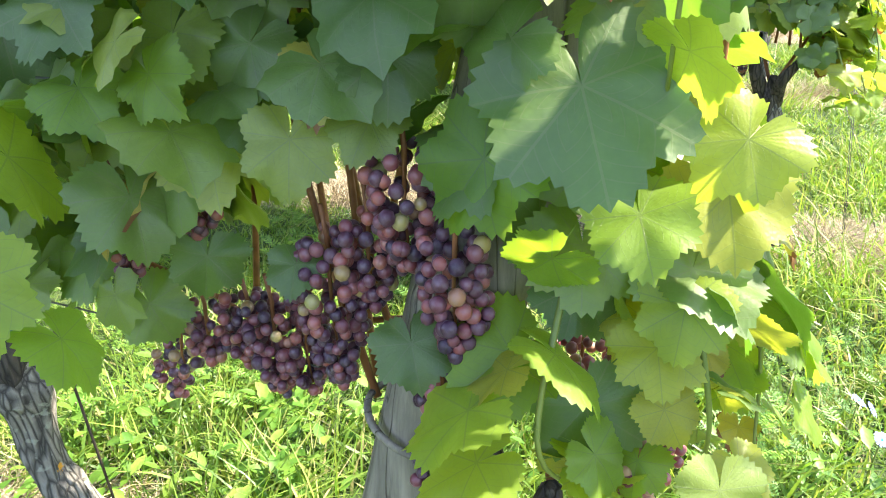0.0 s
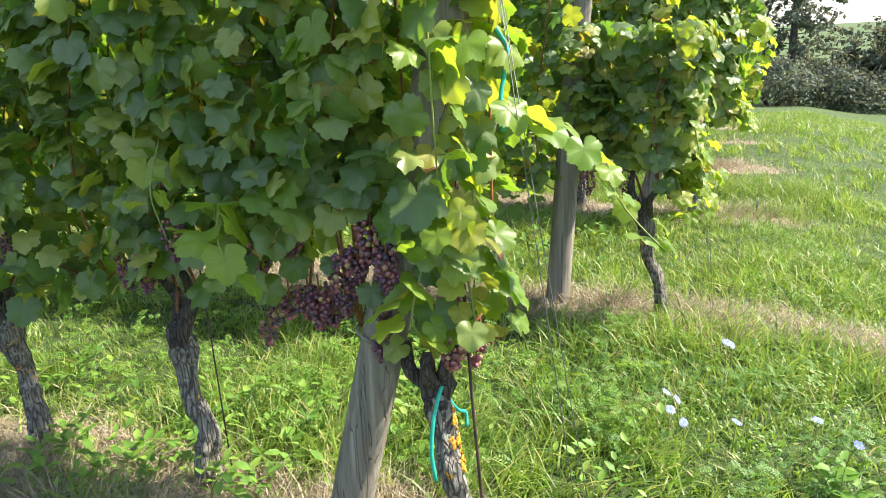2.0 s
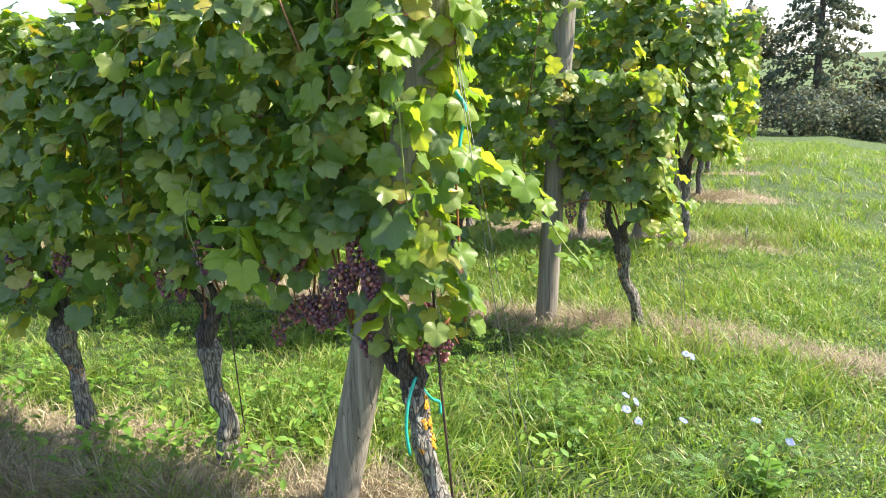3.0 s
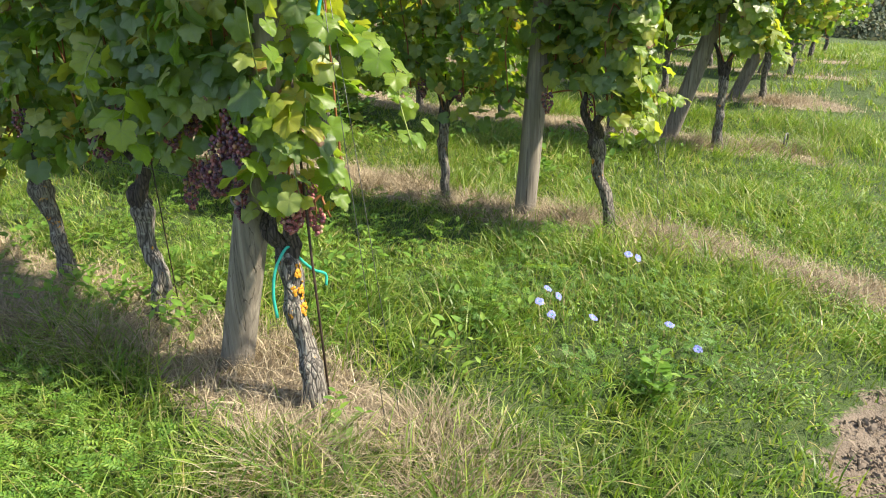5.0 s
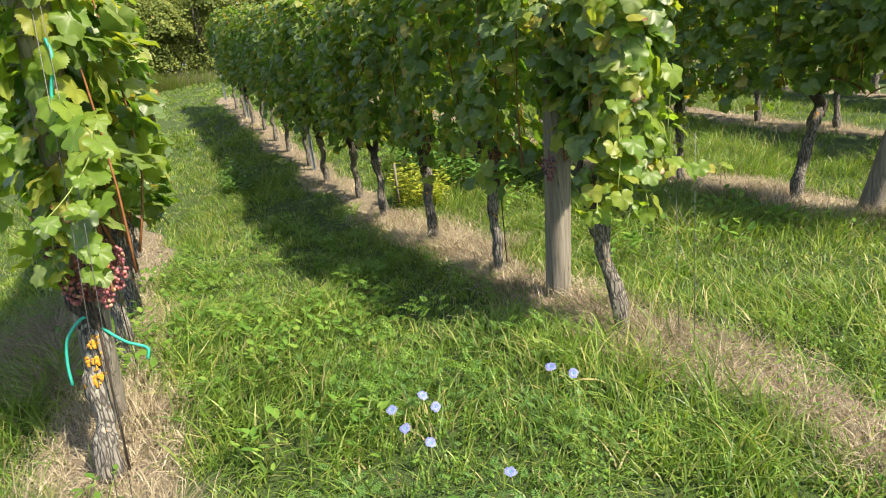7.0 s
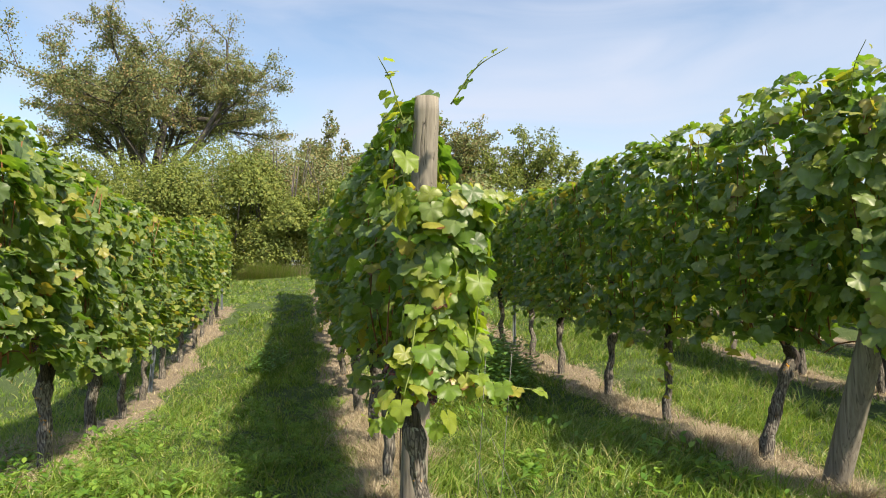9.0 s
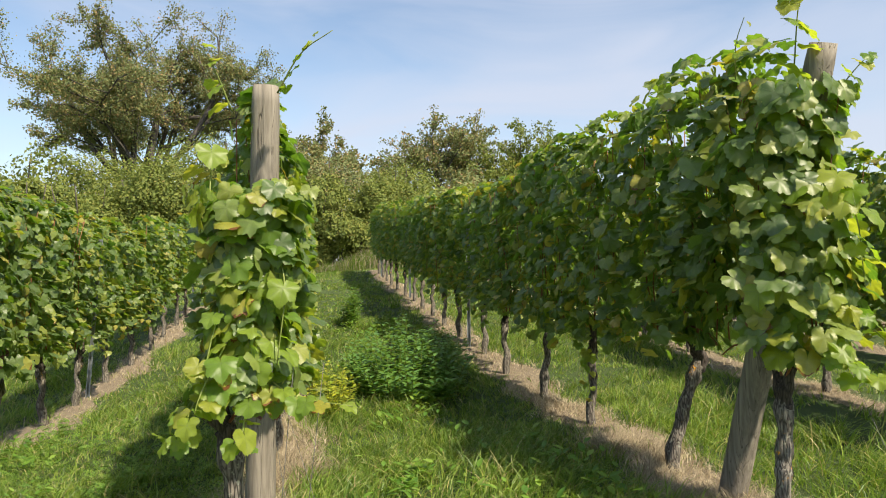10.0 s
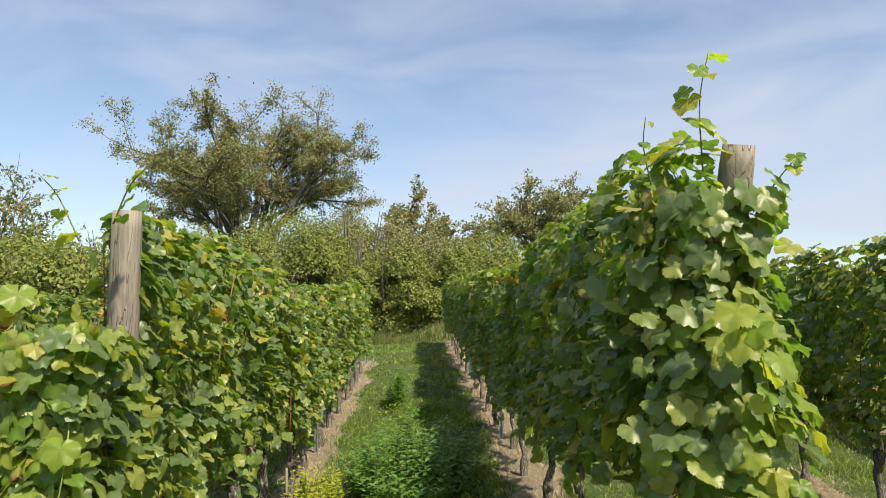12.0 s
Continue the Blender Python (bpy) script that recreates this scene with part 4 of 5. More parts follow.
def wall_leaves(r, y0, y1, cx, bottom, top, per_m, size, thick=0.2, phase=0.0, end=None, end_top=None, clear=-9.0, notch=0.0, front=0.62):
    """Places of the leaves of a trained vine wall along y; end: y at which the wall is closed by a rounded front."""
    n = int((y1 - y0) * per_m)
    y = r.uniform(y0, y1, n)
    edge = (0.10 * np.sin(3.1 * y + phase) + 0.07 * np.sin(7.7 * y + 2 * phase)) * (0.4 if bottom > 1.0 else 1.0)
    z = bottom + edge + (top + 0.10 * np.sin(2.3 * y + phase * 1.7) - bottom - edge) * r.uniform(0, 1, n) ** 0.92
    z = np.where(r.uniform(0, 1, n) < 0.05, top + 0.09 * r.uniform(0.0, 1.0, n) ** 2, z)
    if end_top is not None:
        z = np.where((y < clear) & (z > end_top), bottom + (end_top - bottom) * r.uniform(0, 1, n), z)
    s = np.where(r.uniform(0, 1, n) < 0.5, -1.0, 1.0)
    bulge = 0.05 * np.sin(4.1 * y + 3.0 * z + phase) + 0.05 * np.sin(2.2 * z * 2 + y * 5 + s)
    depth = np.where(r.uniform(0, 1, n) < 0.72, r.uniform(0.75, 1.15, n), r.uniform(0.0, 0.75, n))
    taper = np.clip((top + 0.15 - z) / 0.45, 0.25, 1.0)
    x = cx + s * (thick * depth * taper + bulge * taper)
    el = np.radians(np.clip(r.normal(40, 28, n), -30, 88))
    el = np.where(z > top - 0.15, np.radians(r.uniform(30, 88, n)), el)
    yaw = r.normal(0, 0.75, n)
    nor = np.stack([s * np.cos(el) * np.cos(yaw), np.cos(el) * np.sin(yaw), np.sin(el)], -1)
    pos = np.stack([x, y, z], -1)
    if end is not None:
        m = int(per_m * front)
        a = r.uniform(-1.45, 1.45, m)
        z2 = bottom - 0.12 + ((end_top or top) - bottom + 0.1) * r.uniform(0, 1, m)
        q = thick * r.uniform(0.55, 1.25, m) * (1 + 0.25 * np.sin(5 * z2 + phase))
        p2 = np.stack([cx + q * np.sin(a), end + notch * (z2 < 1.45) - 0.85 * q * np.cos(a), z2], -1)
        el2 = np.radians(np.clip(r.normal(25, 22, m), -25, 80))
        a2 = a + r.normal(0, 0.45, m)
        n2 = np.stack([np.sin(a2) * np.cos(el2), -np.cos(a2) * np.cos(el2), np.sin(el2)], -1)
        pos, nor = np.vstack([p2, pos]), np.vstack([n2, nor])
    k = int((y1 - y0) * per_m * 0.5)
    y3 = r.uniform(y0 + (0.25 if end is not None else 0.0), y1, k)
    z3 = np.maximum(bottom + 0.08, bottom + (top - bottom) * r.uniform(0, 0.97, k))
    if end_top is not None:
        z3 = np.where((y3 < clear) & (z3 > end_top), bottom + (end_top - bottom) * r.uniform(0, 1, k), z3)
    p3 = np.stack([cx + r.normal(0.02, 0.05, k), y3, z3], -1)
    n3 = np.stack([np.ones(k), r.normal(-0.3, 0.5, k), r.uniform(0.0, 0.9, k)], -1)
    pos, nor = np.vstack([pos, p3]), np.vstack([nor, n3])
    n = len(pos)
    down = np.tile([0.0, 0.0, -1.0], (n, 1)) + r.normal(0, 0.5, (n, 3))
    return pos, frames_of(nor, down), r.uniform(0.72, 1.2, n) * size


def trunk_parts(vine, r, head, radius, seg, mat, seed, rings):
    """The old trunk, kinked and knotted, and its dark head with short arms reaching into the leaves."""
    hx, hy, hz = head
    mid = [(0, 0, -0.06)]
    for t in (0.2, 0.4, 0.6, 0.8):
        mid.append((hx * t ** 1.5 + r.normal(0, 0.011), hy * t ** 1.3 + r.normal(0, 0.011), hz * t))
    mid.append((hx, hy, hz))
    pts = spline(mid, rings)
    t = np.linspace(0, 1, rings)
    rad = 1.15 - 0.3 * np.minimum(t * 2.2, 1) + 0.32 * np.exp(-((t - 0.88) / 0.10) ** 2) - 0.25 * np.clip((t - 0.94) / 0.06, 0, 1)
    for k in range(4):
        rad = rad + r.uniform(0.05, 0.20) * np.exp(-((t - r.uniform(0.1, 0.9)) / 0.035) ** 2)
    part("trunk", tube(pts, radius * rad, seg, 0.42 if seg > 10 else 0.26, seed), mat, vine, "gnarled grey vine trunk with flaking bark")
    heads = []
    for s in (-1, 1, 0):
        lift = r.uniform(0.14, 0.26) if s else r.uniform(0.08, 0.15)
        up = [(hx, hy, hz - 0.07), (hx + r.normal(0, 0.016), hy + s * 0.022, hz + 0.02), (hx + r.normal(0, 0.025), hy + s * r.uniform(0.03, 0.07), hz + lift * 0.55),
              (hx + r.normal(0, 0.03), hy + s * r.uniform(0.06, 0.13), hz + lift)]
        heads.append(tube(spline(up, 9), radius * (0.30 + 0.58 * (1 - np.linspace(0, 1, 9)) ** 0.8), max(7, seg // 2), 0.42, seed + s, True, 22.0))
    for k in range(5):
        q = radius * r.uniform(0.3, 0.55)
        a = r.uniform(0, 6.28)
        bm = bmesh.new()
        bmesh.ops.create_icosphere(bm, subdivisions=2, radius=q, matrix=Matrix.Translation((hx + radius * 0.8 * math.cos(a), hy + radius * 0.8 * math.sin(a), hz + r.uniform(-0.07, 0.04))))
        for v in bm.verts:
            v.co += v.normal * q * 0.5 * noise.noise(v.co * 60)
        heads.append(bm)
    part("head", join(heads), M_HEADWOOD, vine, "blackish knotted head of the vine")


def canes(vine, r, hx, hy, hz, y0, y1, cx, top, n, apart):
    """Ripe reddish shoots: two tied along the wire and several upright."""
    out = []
    for s, ye in ((-1, y0), (1, y1)):
        out.append(tube(spline([(hx, hy, hz + 0.05), (cx, hy + s * 0.1, hz + 0.22), (cx, ye * 0.7 + hy * 0.3, hz + 0.2), (cx, ye * 0.96, hz + 0.13)], 8), np.linspace(0.007, 0.004, 8), 6))
    for i in range(n):
        y = r.uniform(y0, y1)
        x = cx + r.normal(0, 0.07)
        out.append(tube(spline([(x, y, hz + 0.18), (x + r.normal(0, 0.04), y + r.normal(0, 0.05), hz + 0.6), (x + r.normal(0, 0.08), y + r.normal(0, 0.1), top - 0.1)], 6), np.linspace(0.0055, 0.003, 6), 6))
    if apart:
        for b in out:
            part("cane", b, M_CANE, vine, "reddish brown ripe cane")
    else:
        tagged(part("cane_wood", join(out), M_CANE, vine, "reddish brown ripe canes"), kind="stuff")


def vine(x, y, head, radius, y0, y1, cx, bottom, top, per_m, size, seed, single=0, detail=MID, fine=False, end=None, mat=None, label="", thick=0.2, end_top=None, clear=-9.0, notch=0.0, front=0.62, young_lit=0.05):
    """One trained grapevine. y0, y1, cx, bottom and top are relative to the foot of its trunk."""
    r = np.random.default_rng(seed)
    base = tagged(new("grapevine"), label or "old grapevine with a grey trunk and trained leafy shoots", "grapevine", "grapevines in rows")
    base.location = (x, y, float(gz(x, y)))
    trunk_parts(base, r, head, radius, 22 if fine else 9, mat or M_BARK, seed * 1.7, 44 if fine else 12)
    canes(base, r, *head, y0, y1, cx, min(top, end_top or 9.0), 8 if fine else 5, fine)
    pos, rot, sz = wall_leaves(r, y0, y1, cx, bottom, top, per_m * 1.1, size * 0.92, thick, seed * 0.9, end, end_top, clear, notch, front)
    place_leaves(base, pos, rot, sz, single, seed, detail, young_lit)
    return base


def sprig(owner, points, n, size, seed, young_lit=True, label="", green=True):
    """A loose leafy shoot on a vine: a thin cane with leaves on alternate sides, as objects of their own."""
    r = np.random.default_rng(seed)
    o = np.array(owner.location)
    pts = spline([np.array(p) - o for p in points], 14)
    part("shoot", tube(pts, np.linspace(0.004, 0.0018, 14), 6), M_GREENSTEM if green else M_CANE, owner, label or "loose leafy shoot")
    pos, nor, tip, sz = [], [], [], []
    for i in range(n):
        t = (i + 0.6) / n
        p = pts[min(13, int(t * 13))]
        a = r.uniform(0, 2 * math.pi)
        off = np.array([math.cos(a), math.sin(a), r.uniform(-0.5, 0.4)]) * r.uniform(0.02, 0.07)
        pos.append(p + off)
        nor.append((off[0] * 8 + r.normal(0, 0.4), off[1] * 8 - 0.4 + r.normal(0, 0.3), 0.7))
        tip.append((off[0] * 6, off[1] * 6, -0.7 + r.normal(0, 0.3)))
        sz.append(size * r.uniform(0.6, 1.15) * (1.1 - 0.5 * t))
    place_leaves(owner, pos, frames_of(np.array(nor), np.array(tip)), sz, n, seed, FINE, young_lit)


# row a, seen from its shaded side and its end
A1 = vine(0.02, 0.015, (0.04, 0.135, 0.60), 0.037, 0.0, 0.62, 0.16, 1.10, 2.18, 560, 0.068, 101, 210, FINE, True, 0.06, M_BARK_LICHEN,
          "old grapevine at the row end with orange lichen", 0.17, None, -9.0, 0.15, 0.15, 0.6)
A2 = vine(0.06, 1.13, (0.02, 0.07, 0.62), 0.040, -0.52, 0.56, 0.10, 0.92, 2.09, 620, 0.07, 102, 200, FINE, True, None, M_BARK_LICHEN)
A3 = vine(0.07, 2.22, (-0.01, 0.03, 0.66), 0.044, -0.54, 0.58, 0.08, 0.80, 2.08, 580, 0.072, 103, 120, FINE, True, None, M_BARK_LICHEN)
A4 = vine(0.05, 3.36, (0.01, 0.04, 0.66), 0.044, -0.56, 0.58, 0.06, 0.72, 2.10, 540, 0.071, 104, 0, MID, True)


def lichen_crust(owner, spots, seed):
    """Knobbly orange crusts on the bark: height along the trunk, direction in degrees and spread of each patch."""
    r = np.random.default_rng(seed)
    for h, turn, spread, n in spots:
        bm = bmesh.new()
        for i in range(n):
            z = h + r.normal(0, spread)
            f = min(max(z / 0.6, 0.0), 1.0)
            a = radians(turn) + r.normal(0, spread * 16)
            q = 0.038 * (0.90 + 0.30 * max(0.0, (f - 0.7) / 0.3)) * r.uniform(0.95, 1.06)
            axis = Vector((0.04 * f ** 1.5, 0.135 * f ** 1.3, z))
            m = Matrix.Translation(axis + Vector((q * math.cos(a), q * math.sin(a), 0))) @ Euler((0, 0, a)).to_matrix().to_4x4() @ Matrix.Diagonal((0.55, r.uniform(0.8, 1.5), r.uniform(0.8, 1.6), 1))
            bmesh.ops.create_icosphere(bm, subdivisions=1, radius=r.uniform(0.0035, 0.0085), matrix=m)
        tagged(part("lichen", bm, M_LICHEN, owner, "bright orange lichen crust"), kind="stuff")


lichen_crust(A1, [(0.535, -78, 0.014, 22), (0.46, -66, 0.013, 26), (0.395, -88, 0.010, 14), (0.40, -50, 0.010, 12), (0.20, -80, 0.008, 8), (0.47, -115, 0.008, 8)], 77)
lichen_crust(A2, [(0.42, -150, 0.016, 24), (0.33, -140, 0.012, 16)], 78)
# row b
# About two thirds of its separate leaves take the paler, sunlit-toned material.
B1 = vine(2.30, -0.10, (-0.06, 0.10, 0.62), 0.037, -0.05, 0.60, 0.06, 0.90, 2.08, 500, 0.066, 111, 200, FINE, True, -0.02, M_BARK,
          "old grapevine at the end of the middle row, yellow-green leaves toned as sunlit", 0.17, 1.62, 0.50, 0.0, 0.62, 0.65)
B2 = vine(2.30, 1.15, (0.0, 0.02, 0.60), 0.032, -0.64, 0.62, 0.03, 0.74, 2.12, 640, 0.060, 112, 120, FINE, True, None, M_BARK_LICHEN)
B3 = vine(2.32, 2.42, (0.02, 0.04, 0.62), 0.037, -0.63, 0.6, 0.02, 0.72, 2.20, 640, 0.060, 113, 40, FINE, True)
B4 = vine(2.32, 3.62, (-0.02, 0.03, 0.62), 0.036, -0.6, 0.6, 0.02, 0.72, 2.20, 640, 0.060, 114, 0, MID, True)
# row c
C1 = vine(4.78, 0.09, (0.05, 0.02, 0.66), 0.037, -0.10, 0.55, 0.05, 0.98, 2.38, 500, 0.078, 121, 210, FINE, True, -0.06, M_BARK_LICHEN,
          "old grapevine at the end of the leafy row", 0.25, 2.15, 0.0, 0.0, 0.62, 0.14)
C2 = vine(4.78, 1.09, (0.17, -0.03, 0.69), 0.038, -0.50, 0.62, 0.03, 0.78, 2.40, 580, 0.071, 122, 140, FINE, True, None, M_BARK, "", 0.23)
C3 = vine(4.78, 2.37, (0.05, 0.05, 0.66), 0.034, -0.62, 0.6, 0.03, 0.74, 2.36, 600, 0.066, 123, 60, FINE, True, None, M_BARK, "", 0.22)
C4 = vine(4.78, 3.51, (0.10, 0.05, 0.66), 0.036, -0.58, 0.62, 0.03, 0.72, 2.30, 600, 0.063, 124, 0, MID, True)

# vines further down the rows, built from a few kinds
KINDS = [vine(0, 0, (rng.normal(0, 0.05), rng.normal(0, 0.05), 0.64), 0.037, -0.63, 0.63, 0.02, 0.74, 2.30, 640, 0.060, 131 + k, 0, MID if k < 2 else COARSE, False) for k in range(5)]
_used = [False] * 5


def far_vine(x, y, near, tall=1.0):
    k = int(rng.integers(0, 2)) if near else int(rng.integers(2, 5))
    turn = 180.0 * int(rng.integers(0, 2))
    m = pose(x, y, float(gz(x, y)), rng.normal(0, 1.2), rng.normal(0, 1.2), turn + rng.normal(0, 2)) @ Matrix.Diagonal((1, 1, tall, 1))
    if not _used[k]:
        _used[k] = True
        KINDS[k].matrix_basis = m
        return KINDS[k]
    return copy_thing(KINDS[k], m)


for key, cx in ROWS.items():
    first = {"a": 4.45, "b": 4.75, "c": 4.77}.get(key, FRONT[key])
    for i in range(int((ROW_END[key] - first) / 1.19)):
        v = far_vine(cx + rng.normal(0, 0.03), first + 1.19 * i + rng.normal(0, 0.05), first + 1.19 * i < 9 and key in "abcd", 0.92 if key == "a" else 1.0)


# ---- grapes of the near vines ----
def bunches(owner, items, seed, single, label="dark purple ripening grapes in a tight bunch"):
    o = Vector(owner.location)
    for i, (x, y, z, length, width, n) in enumerate(items):
        bunch(owner, Vector((x, y, z)) - o, length, width, n, seed + i, single, label)


bunches(A1, [(0.02, 0.41, 1.02, 0.19, 0.040, 105), (0.02, 0.305, 1.13, 0.13, 0.040, 72), (-0.012, 0.24, 1.06, 0.13, 0.034, 58), (-0.01, 0.262, 0.90, 0.08, 0.028, 32), (-0.012, 0.275, 0.80, 0.08, 0.024, 22),
             (0.03, 0.36, 1.05, 0.11, 0.036, 46), (0.03, 0.60, 1.07, 0.075, 0.036, 40)], 301, True)
bunches(A1, [(0.06, 0.54, 0.89, 0.14, 0.045, 76), (0.07, 0.59, 0.875, 0.10, 0.042, 52), (0.06, 0.49, 0.87, 0.10, 0.038, 46), (0.06, 0.66, 0.86, 0.09, 0.034, 32), (0.05, 0.71, 0.80, 0.06, 0.024, 12)], 311, True)
bunches(A1, [(0.10, 0.11, 0.86, 0.17, 0.046, 84), (0.19, 0.16, 0.86, 0.16, 0.044, 72), (0.05, 0.08, 0.82, 0.12, 0.040, 52), (0.15, 0.06, 0.76, 0.09, 0.030, 28)], 321, True, "pink to red grapes hanging in the sun")
bunches(A2, [(0.0, 0.70, 1.04, 0.11, 0.036, 40), (0.10, 0.80, 0.72, 0.09, 0.026, 20), (-0.05, 1.00, 1.10, 0.14, 0.036, 44), (-0.04, 1.18, 0.96, 0.13, 0.034, 44),
             (-0.02, 1.3, 0.92, 0.10, 0.03, 30), (0.2, 1.63, 0.90, 0.08, 0.028, 24)], 331, False)
bunches(A3, [(-0.07, 1.92, 0.98, 0.13, 0.036, 44), (-0.07, 2.30, 0.98, 0.13, 0.036, 44), (0.12, 2.2, 0.88, 0.10, 0.03, 30)], 341, False)
bunches(A4, [(0.28, 2.90, 0.72, 0.13, 0.036, 44), (0.22, 3.2, 0.80, 0.13, 0.036, 44), (0.25, 3.6, 0.80, 0.12, 0.034, 40)], 351, False)
bunches(B1, [(2.36, 0.12, 0.80, 0.12, 0.034, 36), (2.20, 0.30, 0.86, 0.12, 0.034, 36)], 361, False)
bunches(B2, [(2.25, 1.0, 0.86, 0.13, 0.036, 40), (2.30, 1.35, 0.84, 0.12, 0.034, 40), (2.44, 0.8, 0.84, 0.12, 0.034, 36)], 371, False)
bunches(B3, [(2.26, 2.1, 0.84, 0.12, 0.034, 36), (2.46, 2.5, 0.86, 0.12, 0.034, 36)], 381, False)

# ---- larger leaves round the grapes of the first two vines ----
def big_leaves(owner, items, seed, young_lit=False):
    """Leaves on the outside of the grape zone: y, z and size of each."""
    r = np.random.default_rng(seed)
    o = np.array(owner.location)
    pos, nor, tip, sz = [], [], [], []
    for y, z, q in items:
        pos.append(np.array([r.uniform(-0.03, 0.03), y, z + 0.45 * q]) - o)
        nor.append((-1.0, r.normal(-0.25, 0.4), r.uniform(0.3, 1.3)))
        tip.append((-0.3, r.normal(0, 0.45), -1.0))
        sz.append(q)
    place_leaves(owner, pos, frames_of(np.array(nor), np.array(tip)), sz, len(items), seed, FINE, young_lit)


big_leaves(A1, [(0.12, 1.17, 0.098), (0.125, 1.03, 0.064), (0.22, 1.11, 0.068), (0.115, 0.84, 0.076), (0.03, 1.02, 0.062), (0.29, 0.91, 0.054), (0.17, 1.05, 0.05), (0.40, 1.12, 0.058), (0.51, 1.10, 0.075), (0.30, 1.20, 0.06), (0.18, 1.22, 0.055), (0.46, 1.2, 0.06),
                (0.59, 0.94, 0.057), (0.22, 0.75, 0.05), (0.54, 1.21, 0.062), (0.62, 1.12, 0.06), (0.36, 1.19, 0.05), (0.10, 1.24, 0.06), (0.43, 0.98, 0.04), (0.33, 1.14, 0.046)], 391)
# Row-end leaves given the paler tone of back-lit ones.
big_leaves(A1, [(0.185, 0.91, 0.072), (0.01, 1.09, 0.066), (0.07, 1.09, 0.056), (0.04, 0.87, 0.04), (0.03, 1.0, 0.05), (0.06, 0.80, 0.04), (0.0, 1.16, 0.05), (0.05, 0.95, 0.05)], 393, True)
big_leaves(A2, [(0.64, 1.12, 0.081), (0.78, 0.91, 0.082), (0.84, 1.0, 0.067), (0.69, 0.86, 0.063), (0.96, 0.82, 0.083), (0.81, 1.21, 0.079)], 392)

# ---- loose shoots ----
sprig(A1, [(0.16, -0.05, 1.42), (0.26, -0.24, 1.30), (0.18, -0.36, 1.17), (0.07, -0.50, 1.08)], 16, 0.062, 401, 1.0)
sprig(A1, [(0.02, 0.10, 1.95), (-0.04, 0.06, 1.65), (-0.05, 0.05, 1.38), (-0.02, 0.06, 1.2)], 9, 0.08, 402)
sprig(A2, [(-0.12, 0.72, 1.18), (-0.2, 0.66, 1.08), (-0.2, 0.58, 0.98)], 7, 0.085, 403)
sprig(A2, [(-0.05, 1.0, 1.35), (-0.18, 0.92, 1.22), (-0.2, 0.86, 1.08)], 6, 0.08, 404)
sprig(A1, [(0.02, 0.14, 1.02), (-0.06, 0.14, 0.88), (0.0, 0.10, 0.78)], 8, 0.085, 405)
sprig(A1, [(0.14, 0.04, 1.2), (0.11, 0.03, 1.02), (0.12, 0.04, 0.84)], 8, 0.075, 406)
sprig(B1, [(2.36, -0.16, 0.95), (2.5, -0.28, 0.84), (2.72, -0.36, 0.80)], 10, 0.065, 411)
sprig(B1, [(2.28, -0.18, 1.3), (2.2, -0.28, 0.95), (2.22, -0.25, 0.76)], 12, 0.08, 412)
sprig(B1, [(2.45, 0.1, 2.05), (2.55, 0.02, 2.2), (2.68, -0.05, 2.28)], 5, 0.05, 413)
sprig(B1, [(2.25, 0.25, 2.0), (2.18, 0.2, 2.18), (2.12, 0.15, 2.27)], 6, 0.06, 414)
sprig(B1, [(2.35, -0.2, 0.9), (2.32, -0.3, 0.68), (2.3, -0.28, 0.68)], 10, 0.07, 416)
sprig(B1, [(2.42, -0.14, 1.5), (2.48, -0.26, 1.25), (2.45, -0.28, 0.95)], 10, 0.085, 417)
sprig(B1, [(2.2, -0.05, 1.75), (2.2, -0.12, 1.6), (2.2, -0.2, 1.3)], 11, 0.07, 415)
sprig(C1, [(4.78, -0.10, 2.2), (4.75, -0.18, 2.45), (4.78, -0.22, 2.64)], 10, 0.085, 421)
sprig(C1, [(5.0, -0.05, 2.05), (5.1, -0.12, 2.2), (5.16, -0.15, 2.26)], 6, 0.06, 422)
sprig(C1, [(4.80, -0.34, 1.65), (4.82, -0.40, 1.45), (4.86, -0.38, 1.2)], 12, 0.085, 423)
sprig(C1, [(4.82, -0.22, 0.95), (4.9, -0.3, 0.82), (5.05, -0.3, 0.74)], 16, 0.075, 424)
sprig(C1, [(4.98, -0.2, 1.05), (5.08, -0.28, 0.9), (5.12, -0.26, 0.74)], 12, 0.07, 427)
sprig(B1, [(2.18, -0.16, 0.9), (2.1, -0.24, 0.7), (2.10, -0.24, 0.70)], 12, 0.07, 418)
sprig(B1, [(2.3, -0.2, 1.1), (2.18, -0.3, 0.85), (2.16, -0.3, 0.72)], 10, 0.075, 419)
sprig(C1, [(4.68, 0.2, 2.2), (4.62, 0.1, 2.35), (4.6, 0.0, 2.45)], 5, 0.05, 425)
sprig(C3, [(4.75, 2.33, 0.62), (4.72, 2.28, 0.45), (4.74, 2.25, 0.2)], 9, 0.06, 426)


sprig(A1, [(0.2, 0.06, 1.1), (0.17, -0.03, 0.93), (0.12, -0.05, 0.78)], 13, 0.07, 407, 0.6)
sprig(A1, [(0.06, 0.04, 1.05), (0.03, 0.0, 0.9), (0.05, 0.0, 0.8)], 9, 0.065, 408, 0.5)


